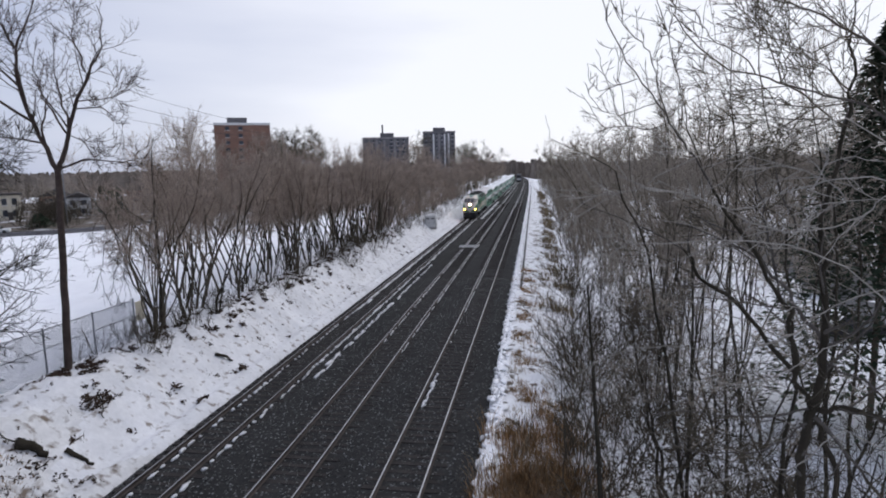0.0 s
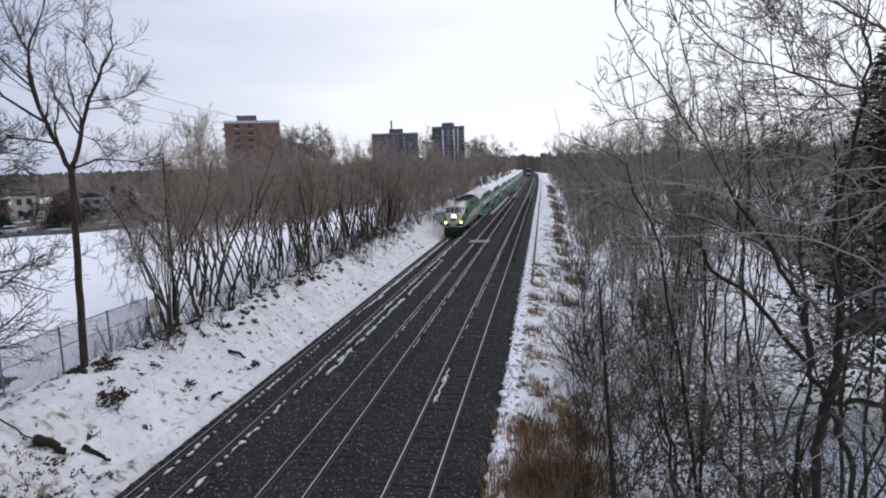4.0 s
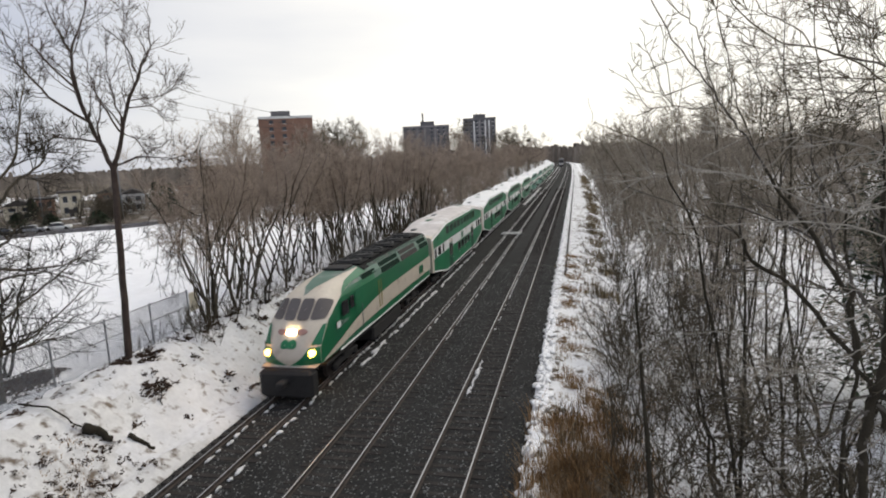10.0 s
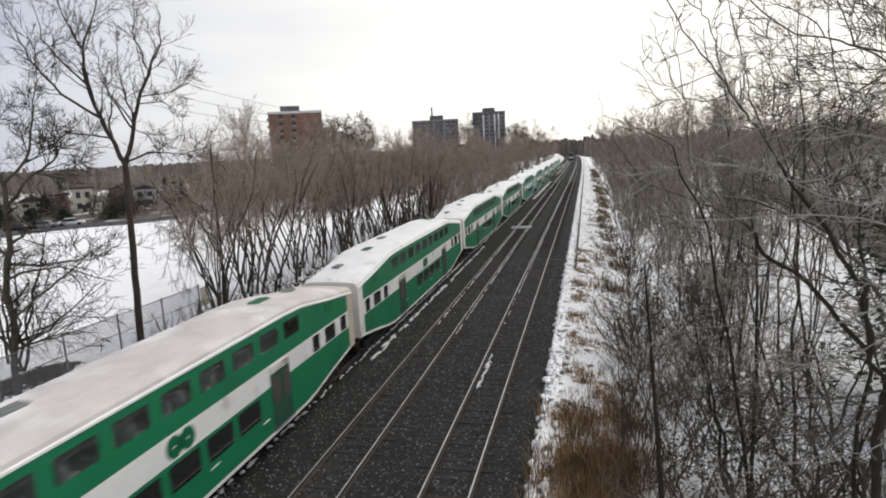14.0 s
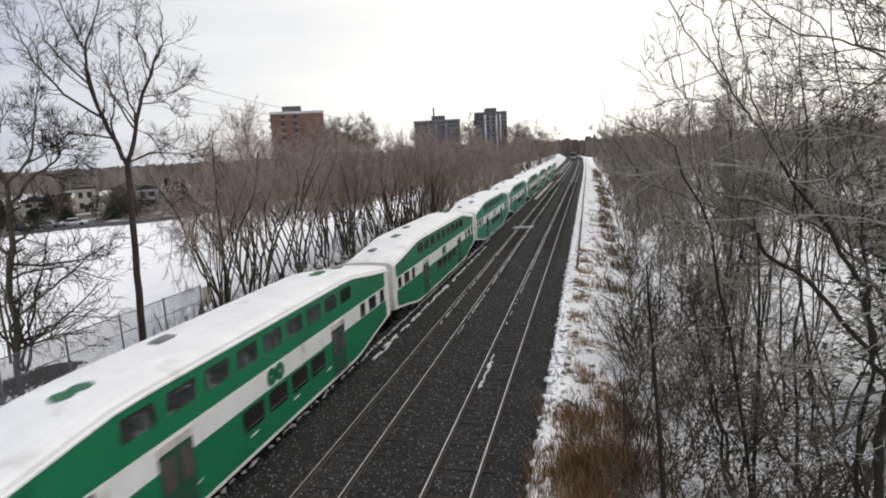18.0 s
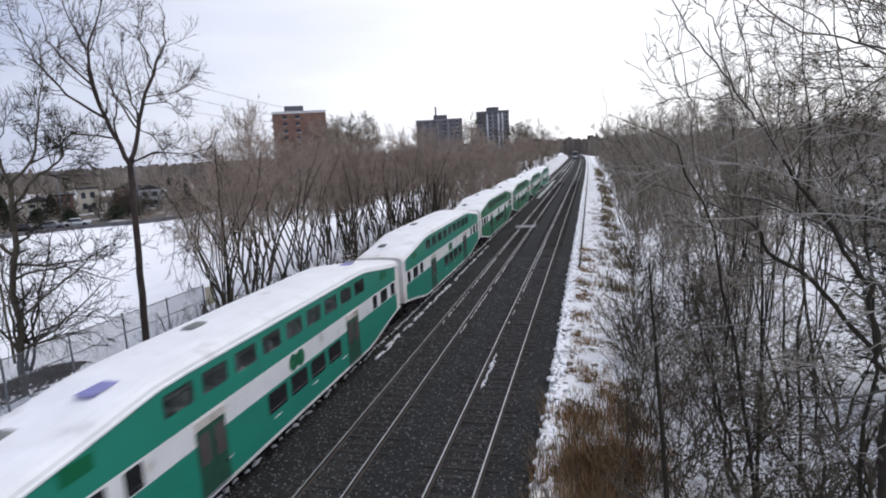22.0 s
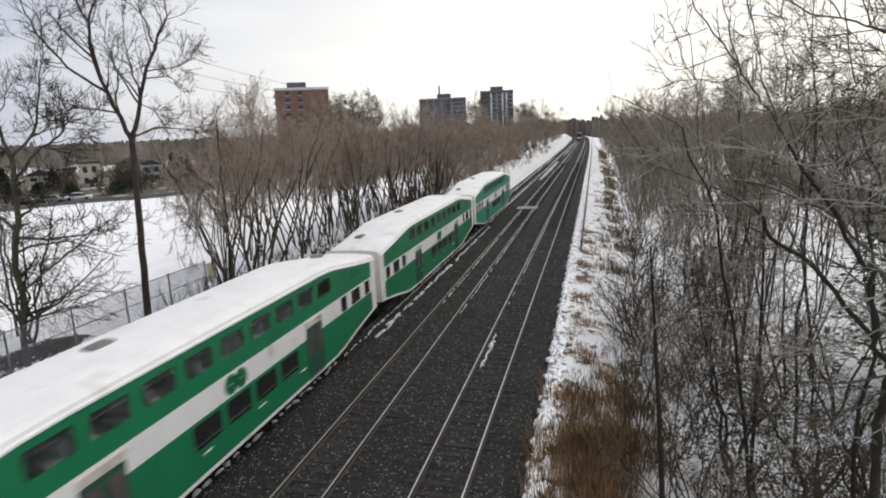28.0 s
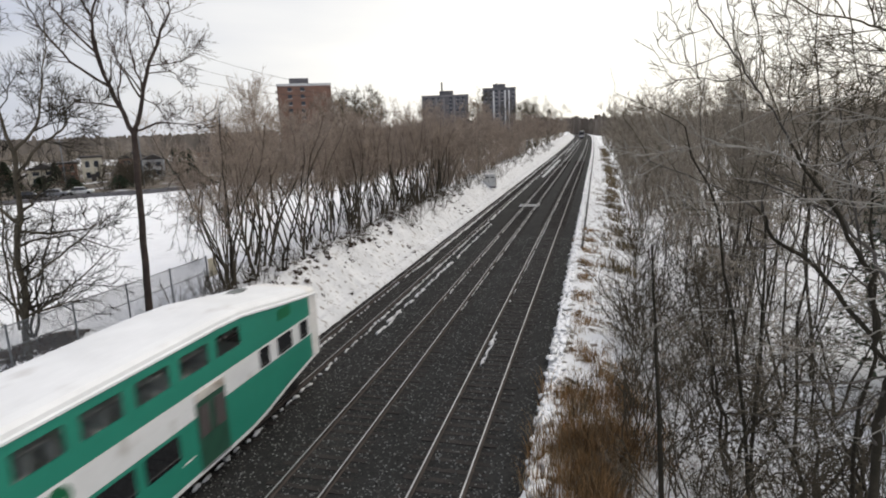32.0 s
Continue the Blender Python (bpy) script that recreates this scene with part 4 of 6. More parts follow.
for pts in (((1.9, 0, 8.4), (2.57, 0.2, 9.0), (2.94, 0.4, 9.8), (3.1, 0.6, 11.2), (3.4, 0.8, 13.4)), ((1.9, 0, 8.4), (1.7, -0.2, 10.2), (1.9, -0.3, 12), (1.6, -0.2, 14)),
            ((1.8, 0, 7.6), (2.62, 0.6, 8.7), (3.1, 1.0, 9.1), (3.4, 1.2, 9.6), (4.2, 1.5, 9.4)), ((1.4, 0, 5.5), (2.1, 0.6, 5.3), (3.4, 1.2, 5.4), (4.2, 1.6, 5.9)),
            ((1.7, 0, 6.2), (2.6, -0.3, 6.65), (3.7, -0.6, 7.2)), ((1.5, 0, 5.8), (0.2, -0.6, 7.4), (-0.6, -1.0, 9.5), (-1.0, -1.4, 12)),
            ((0.8, 0, 1.9), (1.1, 0.1, 2.2), (2.4, 0.4, 2.9), (3.6, 0.8, 3.9), (4.4, 1.1, 4.6)), ((0.9, 0, 2.9), (1.2, 0, 3.4), (2.7, 0.5, 4.5), (3.7, 0.8, 5.3), (4.8, 1.1, 6.0)),
            ((1.1, 0.1, 2.2), (2.4, 0.4, 2.6), (3.4, 0.6, 2.8)), ((1.2, 0, 4.9), (1.7, 0.4, 5.1), (2.8, 0.9, 5.2), (4.7, 1.4, 4.5)), ((0.6, 0, 1.6), (-0.2, 0.6, 4.0), (-0.4, 1.0, 6.4), (-0.2, 1.2, 9)),
            ((0.7, 0, 1.2), (1.6, -0.6, 3.0), (2.2, -1.0, 4.6), (2.5, -1.4, 6.6))):
    w.limb(wobble(pts, r0, 3, 0.06), 0.062, 0.012, [(15, 0.9, 2.4, 52), (8, 0.45, 1.2, 48), (4, 0.25, 0.7, 45)] if pts[-1][2] > 8.5 else plan, 0, 0.08)
for ex, ey, ez in ((1.6, 0.4, 4.0), (2.8, 1.2, 2.6), (3.9, 2.0, 2.9), (1.0, 2.6, 4.2), (2.0, 2.0, 1.8)):
    w.limb(wobble([(1.05, 0.05, 2.4), (0.8 + ex * 0.3, ey * 0.3, ez * 0.55 + 1.3), (ex * 0.65, ey * 0.65, ez * 0.85 + 0.7), (ex, ey, ez)], r0, 3, 0.1), 0.05, 0.01, [(9, 0.6, 1.7, 42), (4, 0.3, 0.9, 44)], 1, 0.0)
w.done(tree2, DARKBARK, DARKBARK, trunk=BARK)


# thicket along the left bank
def shrub_tree(seed, height, stems, plan, twig, lean=0.14, r=0.06, bare=0.22, sweep=0.15, up=0.07, curl=0.27):
    """Stems that spring from one foot, lean out and kink; bare below, crowned above."""
    w = Wood(seed, twig, 3, height * 0.12, curl, bare, True)
    rg = random.Random(seed)
    for k in range(stems):
        a = math.tau * (k + rg.random() * 0.7) / stems
        d = V((math.cos(a) * lean * rg.uniform(0.3, 1.5), math.sin(a) * lean * rg.uniform(0.3, 1.5), 1)).normalized()
        hh = height * rg.uniform(0.72, 1.0)
        q = V((math.cos(a) * 0.15, math.sin(a) * 0.15, -0.15))
        path = [q]
        for _ in range(8):
            d = (d + V((rg.gauss(0, sweep), rg.gauss(0, sweep), up))).normalized()
            q = q + d * hh / 8
            path.append(q)
        w.limb(path, r * rg.uniform(0.6, 1.25), twig * 1.4, plan, 0, 0.14)
    return w


def variants(n, seed, *a, **k):
    return [shrub_tree(seed + i, *a, **k) for i in range(n)]


def plant(kinds, made, spots, label, bark, twigbark, group, rg, lo=0.8, hi=1.15, category="tree", name="bare_tree", joined=False, size=None):
    """Stands copies of a few grown trees on their spots."""
    for x, y in spots:
        i = rg.randrange(len(kinds))
        key = (id(kinds), i)
        s = rg.uniform(lo, hi) * (size(x) if size else 1)
        m = pose(x, y, land(x, y), 0, 0, rg.uniform(0, 360))
        if key not in made:
            ob = thing(name, 0, 0, 0, 0, label, category, group)
            kinds[i].done(ob, bark, twigbark, joined)
            made[key] = ob
        else:
            ob = copy_thing(made[key], m)
        ob.matrix_basis = m @ Matrix.Diagonal((s, s, s, 1))


def wood_mass(name, kinds, spots, bark, twigbark, label, rg, lo, hi, size=None):
    """Far trees past counting, joined into one mesh."""
    verts, faces, mats, n = [], [], [], 0
    flat = []
    for w in kinds:
        s = Shape()
        for q in w.stems:
            s.add(q.v, q.f)
        k = len(s.v)
        s.v += w.crown.v
        s.f += [tuple(k + i for i in f) for f in w.crown.f]
        s.m += w.crown.m
        flat.append((np.array(s.v), s.f, s.m))
    for x, y in spots:
        v, f, m = flat[rg.randrange(len(flat))]
        a, k = rg.uniform(0, math.tau), rg.uniform(lo, hi) * (size(x) if size else 1)
        c, d = math.cos(a) * k, math.sin(a) * k
        verts.append(v @ np.array([[c, d, 0], [-d, c, 0], [0, 0, k]]) + np.array([x, y, land(x, y)]))
        faces += [tuple(i + n for i in q) for q in f]
        mats += m
        n += len(v)
    s = Shape()
    s.v, s.f, s.m = np.concatenate(verts).tolist(), faces, mats
    return solid(name, s, [bark, twigbark], label, "woods", kind="stuff", smooth=True)


made = {}
rg = random.Random(4)
slim_kinds = variants(6, 100, 10.8, 2, [(13, 1.0, 2.5, 38), (8, 0.6, 1.5, 42), (7, 0.3, 0.85, 44)], 0.0085, lean=0.12, r=0.075, bare=0.42, sweep=0.15, up=0.14)
twin_kinds = variants(5, 150, 10.4, 3, [(11, 0.9, 2.4, 38), (7, 0.6, 1.5, 42), (6, 0.3, 0.85, 44)], 0.0085, lean=0.2, r=0.062, bare=0.42, sweep=0.16, up=0.14)
clump_kinds = variants(2, 170, 9.2, 7, [(7, 0.9, 2.2, 40), (6, 0.5, 1.3, 42), (5, 0.3, 0.7, 44)], 0.0075, lean=0.2, r=0.055, bare=0.4, sweep=0.15)
far_kinds = variants(5, 200, 10.4, 3, [(10, 1.2, 3.2, 40), (7, 0.7, 1.9, 44), (5, 0.4, 1.1, 44)], 0.017, lean=0.28, r=0.08, bare=0.3, sweep=0.2, up=0.08)
low_kinds = variants(3, 230, 4.6, 4, [(7, 0.8, 2.0, 46), (6, 0.5, 1.2, 46)], 0.022, lean=0.45, r=0.035, bare=0.05)
yard_kinds = variants(4, 250, 9.5, 2, [(9, 1.6, 3.8, 46), (7, 0.9, 2.4, 48)], 0.045, lean=0.4, r=0.14, bare=0.2)
plant(clump_kinds, made, [(-18.9, 26.6), (-19.2, 29.8), (-19.4, 46)], "clump of slender bare stems on the snowy bank", BARK, REDBARK, "thicket on the left bank", rg, 0.95, 1.1)
spots = []
for k in range(38):
    y = 27.5 + k * 1.34 + rg.uniform(-0.4, 0.4)
    spots.append((-18.8 + rg.uniform(-0.6, 0.6) - 1.5 * (k % 3), y))
for k in range(24):
    spots.append((-20.5 - 9 * rg.random(), 50 + 32 * rg.random()))
for k in range(16):
    spots.append((-25 + rg.uniform(-1.8, 1.8), 34 + 2.8 * k + rg.uniform(-0.8, 0.8)))
plant(slim_kinds, made, spots[::2], "slender bare tree of the thicket on the snowy bank", BARK, REDBARK, "thicket on the left bank", rg, 0.84, 1.08)
plant(twin_kinds, made, spots[1::2], "bare many-stemmed tree of the thicket on the snowy bank", DARKBARK, REDBARK, "thicket on the left bank", rg, 0.84, 1.08)
plant(slim_kinds, made, [(-25.7, 40), (-28.4, 43), (-33.5, 58), (-31, 51), (-37.5, 60), (-29.0, 61), (-24.0, 44)], "taller bare tree standing behind the thicket", BARK, REDBARK, "thicket on the left bank", rg, 1.2, 1.35)
arch = thing("bare_tree", -19.3, 27.7, land(-19.3, 27.7) - 0.1, 0, "bare tree with branches arching down over the field", "tree", "thicket on the left bank")
w = Wood(181, 0.0085, 3, 0.3, 0.14)
w.limb(wobble([(0, 0, 0), (0.1, 0, 3.0), (-0.1, 0.2, 6.0), (0.1, 0.2, 9.2)], rg, 3, 0.05), 0.075, 0.02, [(9, 0.8, 2.0, 44), (5, 0.4, 1.1, 44), (3, 0.2, 0.6, 44)])
for top, reach, drop in ((5.6, 3.6, 4.6), (5.0, 2.8, 4.6), (6.4, 4.0, 2.8), (4.2, 2.2, 2.6), (5.9, 2.4, 5.0)):
    way = [(0, 0.1, top - 1.0), (-0.45 * reach, rg.uniform(-0.4, 0.4), top), (-0.75 * reach, rg.uniform(-0.5, 0.5), top - 0.25 * drop), (-0.95 * reach, rg.uniform(-0.6, 0.6), top - 0.6 * drop), (-reach, rg.uniform(-0.7, 0.7), top - drop)]
    w.limb(wobble(way, rg, 3, 0.05), 0.03, 0.007, [(12, 0.6, 1.6, 40), (5, 0.3, 0.8, 42)], 1, -0.08)
w.done(arch, DARKBARK, TWIG)
spots = []
for k in range(110):
    y = 76 + 340 * ((k + rg.random()) / 110) ** 1.25
    spots.append((-19.2 + bend(y) - rg.uniform(0, 9), y))
plant(far_kinds, made, spots[:40], "bare reddish-brown tree of the far thicket", HAZE, REDBARK, "thicket on the left bank", rg, 0.85, 1.25, joined=True)
spots += [(-19.4 - 4 * rg.random(), 72 + 100 * rg.random() ** 1.2) for _ in range(65)]
wood_mass("far_undergrowth", low_kinds, spots[110:], REDBARK, REDBARK, "reddish-brown low growth under the far thicket", rg, 0.7, 1.2)
spots = spots[:110]
wood_mass("far_thicket", far_kinds, spots[40:], HAZE, REDBARK, "reddish-brown bare thicket far along the line", rg, 0.85, 1.3)

# bare trees round the houses beyond the field
spots = [polar(rg.uniform(-66, -20), rg.uniform(136, 260)) for _ in range(150)]
spots = [p for p in spots if not any(math.dist(p, polar(a, d)) < 11 for a, d in ((-44.9, 165), (-46.6, 168), (-44.9, 150), (-46, 140), (-44, 138)))]
wood_mass("far_trees", yard_kinds, spots, BARK, HAZE, "bare brown trees among the houses beyond the field", rg, 0.5, 1.0)

rh = random.Random(91)
wood_mass("garden_shrubs", low_kinds, [polar(rh.uniform(-43.4, -41.0), rh.uniform(140, 152)) for _ in range(26)] + [polar(rh.uniform(-49, -36), rh.uniform(126, 150)) for _ in range(16)], BARK, BARK,
          "olive-brown winter shrubs in front of the houses", rh, 0.7, 1.35)

# taller trees behind the thicket
tall_kinds = variants(3, 300, 18.5, 4, [(12, 2.2, 5.0, 44), (7, 1.0, 2.6, 46), (5, 0.7, 1.6, 46)], 0.028, lean=0.22, r=0.17)
spots = [polar(-23.6, 150), polar(-22.2, 158), polar(-24.6, 162), polar(-20.6, 165), (-39, 192), (-37, 200), (-30, 212)]
plant(tall_kinds, made, spots, "tall bare tree standing before the apartment towers", TWIG, TWIG, "tall trees before the towers", rg, 0.95, 1.2, joined=True)

plant(tall_kinds, made, [(-24, 215), (-23, 232), (-26, 240), (-25, 262), (-22, 275), (-28, 285)], "slim bare tree standing before the apartment towers", TWIG, TWIG, "tall trees before the towers", rg, 1.0, 1.2, joined=True)
plant(tall_kinds, made, [polar(-24.9, 146), polar(-23.9, 140), polar(-23.2, 149), polar(-22.4, 144), polar(-24.2, 152)], "tall dense bare tree beside the brick tower", TWIG, TWIG, "tall trees before the towers", rg, 1.02, 1.14, joined=True)

# thicket on the right of the line


def edge(x):
    """The thicket grows lower towards the railway."""
    return 0.5 + 0.5 * max(0.0, min(1.0, (x - 3.5) / 5.0))


def open_below(p):
    """Where the stems stand bare over the snow of a clearing."""
    return p[0] >= 10.5 or p[0] > 0.26 * p[1]


right_near = variants(6, 400, 18.5, 3, [(13, 1.4, 3.4, 46), (7, 0.8, 1.9, 46), (6, 0.35, 1.0, 44)], 0.0105, lean=0.16, r=0.055, bare=0.3, sweep=0.15, up=0.1)
spots = [(8.4, 27.5), (10.0, 30.0), (12.6, 27.0), (6.6, 31.5), (9.0, 34.0), (14.5, 33.0), (11.8, 36.0), (5.2, 37.0), (7.6, 38.5), (17.0, 37.0), (13.8, 41.0), (10.0, 42.0),
         (4.6, 42.5), (19.6, 44.0), (6.6, 45.0), (16.0, 47.0), (12.0, 48.0), (4.4, 49.0), (8.4, 50.5), (22.5, 51.0), (6.0, 55.0), (14.0, 55.0), (18.5, 56.0), (10.0, 57.5), (4.4, 58.0), (26.0, 60.0), (7.4, 62.0),
         (12.5, 63.5), (4.3, 66.0), (17.0, 66.0), (22.0, 68.0), (9.0, 69.0), (5.4, 73.0), (28.0, 72.0), (13.0, 74.0), (4.2, 80.0), (16.2, 29.0), (19.0, 33.0), (22.0, 38.0), (25.0, 44.0), (20.6, 48.5), (28.0, 52.0), (24.0, 57.0), (18.0, 40.5), (30.0, 62.0)]
right_tall = variants(4, 450, 18.5, 2, [(13, 1.4, 3.4, 42), (7, 0.8, 1.9, 44), (6, 0.35, 1.0, 44)], 0.0105, lean=0.16, r=0.06, bare=0.42, sweep=0.15, up=0.1)
tuft_kinds = variants(3, 470, 15.0, 4, [(16, 0.9, 2.4, 26), (8, 0.5, 1.3, 30), (5, 0.25, 0.7, 34)], 0.0105, lean=0.1, r=0.045, bare=0.66, sweep=0.1, up=0.14)
plant(tuft_kinds, made, [(6.0, 29.4), (7.2, 31.0)], "upright bare tree rising above the thicket beside the railway", DARKBARK, HAZE, "thicket on the right bank", rg, 0.86, 1.0)
plant(right_tall, made, [p for p in spots if open_below(p)], "tall bare tree of the thicket beside the railway", DARKBARK, HAZE, "thicket on the right bank", rg, 0.8, 1.08)
plant(right_near, made, [p for p in spots if not open_below(p)], "bare grey thicket tree beside the railway", GREYBARK, HAZE, "thicket on the right bank", rg, 0.8, 1.08, size=edge)
right_far = variants(5, 500, 18.0, 3, [(9, 1.7, 4.2, 42), (7, 0.9, 2.3, 44), (5, 0.5, 1.3, 44)], 0.022, lean=0.3, r=0.09, bare=0.12, sweep=0.2, up=0.07)
spots = []
for k in range(90):
    y = 80 + 330 * ((k + rg.random()) / 90) ** 1.35
    spots.append((4.0 + bend(y) + rg.random() ** 1.5 * 20, y))
for k in range(60):
    spots.append((14 + rg.uniform(0, 70), 78 + 120 * rg.random()))
plant(right_far, made, spots[:30], "bare grey tree of the far thicket beside the railway", BARK, HAZE, "thicket on the right bank", rg, 0.75, 1.15, joined=True, size=edge)
wood_mass("far_thicket", right_far, spots[30:], BARK, HAZE, "grey bare thicket far along the line", rg, 0.8, 1.2, edge)

wood_mass("far_undergrowth", low_kinds, [(3.2 + 0.02 * y + rg.random() ** 1.3 * min(14, 0.2 * y), y) for y in (58 + 135 * rg.random() ** 1.3 for _ in range(80))] + [(fy * rg.uniform(0.25, 0.6), fy) for fy in (62 + 40 * rg.random() for _ in range(26))], HAZE, HAZE,
          "grey-brown low growth under the thicket", rg, 0.7, 1.25)

# undergrowth: thin upright saplings on the right bank
sap = variants(6, 600, 3.8, 7, [(6, 0.5, 1.4, 44), (4, 0.3, 0.8, 46)], 0.009, lean=0.45, r=0.02, bare=0.1, sweep=0.2, up=0.02)
spots = []
for k in range(80):
    y = 17 + 40 * rg.random()
    spots.append((0.6 + y * 0.035 + rg.random() ** 1.3 * (2.5 + y * 0.2), y))
for k in range(14):
    y = 11.5 + 7 * rg.random()
    spots.append((2.2 + rg.random() * 6, y))
spots += [(fy * rg.uniform(0.44, 0.66), fy) for fy in (15 + 12 * rg.random() for _ in range(8))]
plant(sap, made, spots, "clump of thin bare saplings in the snow", BARK, TWIG, "undergrowth on the right bank", rg, 0.6, 1.3, "shrub", "bare_shrub", joined=True)

twiggy = variants(4, 640, 3.6, 6, [(8, 0.6, 1.6, 52), (6, 0.3, 0.9, 48)], 0.0075, lean=0.5, r=0.018, bare=0.12, sweep=0.22, up=0.0)
plant(twiggy, made, [(fy * rg.uniform(0.09, 0.27), fy) for fy in (16 + 20 * rg.random() for _ in range(13))], "tangled grey-brown bush on the snowy bank", HAZE, HAZE, "undergrowth on the right bank", rg, 0.5, 0.95,
      "shrub", "bare_shrub", joined=True)

# low brush along the crest of the left bank
brush = variants(4, 700, 1.7, 6, [(5, 0.25, 0.6, 42), (2, 0.12, 0.3, 44)], 0.007, lean=0.5, r=0.012)
spots = [(-18.7 + rg.gauss(0, 0.6), 21 + 50 * rg.random()) for _ in range(110)]
plant(brush, made, spots, "low dark brush on the crest of the bank", BARK, BARK, "brush on the left bank", rg, 0.5, 1.2, "shrub", "bare_shrub", joined=True)

wood_mass("far_brush", brush, [(-16.2 + bend(y) - 2.6 * rg.random() ** 0.7, y) for y in (52 + 190 * rg.random() ** 1.3 for _ in range(230))], BARK, BARK,
          "low dark brush on the snowy bank along the line", rg, 0.4, 1.1)

# big trees close to the bridge on the right
PLANS = {"trunk": [(6, 0.8, 2.0, 50), (5, 0.4, 1.0, 44), (3, 0.1, 0.3, 48)], "limb": [(7, 0.6, 1.7, 44), (5, 0.3, 0.9, 44), (3, 0.08, 0.28, 50)],
         "crown": [(8, 0.7, 1.9, 44), (5, 0.3, 0.9, 44), (3, 0.08, 0.28, 50)], "spray": [(9, 0.35, 1.1, 44), (5, 0.08, 0.35, 48)], "bare": [(4, 0.2, 0.6, 46), (2, 0.1, 0.3, 44)], "whip": [(7, 0.4, 1.3, 38), (2, 0.15, 0.45, 44)], "twiggy": [(6, 0.2, 0.55, 42), (2, 0.08, 0.25, 46)]}


class BigTree:
    """A large tree grown along its main limbs, which are given in world places."""

    def __init__(self, seed, foot, label, twig=0.0075):
        self.foot, self.wood = V(foot), Wood(seed, twig, 3, 0.32, 0.17)
        self.ob = thing("bare_tree", *foot, 0, label, "tree")

    def limb(self, plan, ra, rb, *pts, rise=0.08):
        self.wood.limb(wobble([V(p) - self.foot for p in pts], r0, 3, 0.05 if ra > 0.03 else 0.025), ra, rb, PLANS[plan], 0 if ra > 0.045 else 1, rise)


t1 = BigTree(77, (5.7, 12.1, -2.0), "dark forked bare tree with limbs reaching over the bank")
t1.limb("bare", 0.08, 0.085, (5.7, 12.1, -2), (5.25, 12, 3.85), (5.25, 12, 4.57), (5.37, 12, 5.33))
t1.limb("trunk", 0.09, 0.048, (5.37, 12, 5.33), (5.55, 12, 6.08), (5.48, 12, 6.98), (5.39, 12, 8.08), (5.33, 12, 8.83))
t1.limb("trunk", 0.046, 0.02, (5.33, 12, 8.83), (5.44, 12.05, 9.68), (5.66, 12.1, 10.81), (5.79, 12.15, 11.72), (5.72, 12.2, 12.52))
t1.limb("crown", 0.02, 0.008, (5.72, 12.2, 12.52), (5.8, 12.33, 13.04), (5.68, 12.47, 13.68), (5.59, 12.6, 14.61))
t1.limb("bare", 0.049, 0.056, (6, 12.4, -2), (5.98, 12.2, 3.54), (5.78, 12.1, 4.42), (5.44, 12, 5.22))
t1.limb("limb", 0.06, 0.035, (5.43, 12, 5.37), (5.88, 11.8, 5.49), (6.44, 11.6, 5.36), (7.12, 11.4, 5.12))
t1.limb("limb", 0.044, 0.019, (5.44, 12, 5.22), (5.79, 11.73, 4.78), (6.08, 11.47, 4.37), (6.35, 11.2, 3.92))
t1.limb("limb", 0.033, 0.016, (5.54, 12, 6.31), (5.92, 11.77, 6.16), (6.4, 11.53, 5.82), (6.93, 11.3, 5.64))
t1.limb("limb", 0.03, 0.013, (5.29, 12, 5.06), (4.82, 11.82, 4.77), (4.25, 11.65, 4.57), (3.27, 11.48, 4.58), (2.55, 11.3, 4.83), rise=0.0)
t1.limb("limb", 0.03, 0.012, (5.33, 12, 5.37), (4.56, 11.75, 5.28), (3.66, 11.5, 5.36), (2.67, 11.25, 5.53), (1.7, 11, 5.42), rise=0.0)
t1.limb("limb", 0.052, 0.026, (5.37, 12, 5.33), (5.02, 11.94, 6.2), (4.81, 11.89, 7.11), (4.52, 11.83, 7.78), (4.17, 11.77, 8.44), (3.79, 11.71, 8.9), (3.56, 11.66, 9.2), (3.25, 11.6, 9.71))
t1.limb("spray", 0.023, 0.009, (3.25, 11.6, 9.71), (3.01, 11.59, 10.15), (2.72, 11.57, 10.57), (2.45, 11.56, 10.94), (2.13, 11.55, 11.45), (1.67, 11.54, 12.04), (1.36, 11.53, 12.63), (1.22, 11.51, 13.13), (1.13, 11.5, 13.61))
t1.limb("limb", 0.044, 0.014, (5.48, 12, 6.76), (5.11, 12.1, 7.29), (4.76, 12.2, 7.82), (4.42, 12.3, 8.23), (3.92, 12.4, 8.55), (3.4, 12.5, 8.8), (2.88, 12.6, 8.96))
t1.limb("limb", 0.052, 0.031, (5.05, 12, 6.07), (4.36, 12.1, 6.94), (3.79, 12.2, 7.59), (3.27, 12.3, 7.91), (2.98, 12.4, 8.47))
t1.limb("spray", 0.021, 0.01, (2.98, 12.4, 8.47), (2.54, 12.53, 8.74), (1.77, 12.67, 9.09), (0.98, 12.8, 9.41))
t1.limb("spray", 0.017, 0.01, (3.27, 12.3, 7.91), (2.75, 12.4, 8.21), (2.21, 12.5, 8.4), (1.66, 12.6, 8.44))
t1.limb("spray", 0.02, 0.009, (4.86, 12, 7.34), (4.09, 11.83, 7.5), (3.22, 11.67, 7.64), (2.57, 11.5, 7.62), rise=0.0)
t1.limb("limb", 0.027, 0.013, (4.63, 12, 7.86), (4.5, 12.05, 8.51), (4.4, 12.1, 8.94), (4.25, 12.15, 9.59), (4.14, 12.2, 10.34))
t1.limb("limb", 0.027, 0.014, (5.35, 12, 8.41), (5.13, 12.1, 8.72), (4.98, 12.2, 8.87), (4.71, 12.3, 9.57), (4.56, 12.4, 10.33))
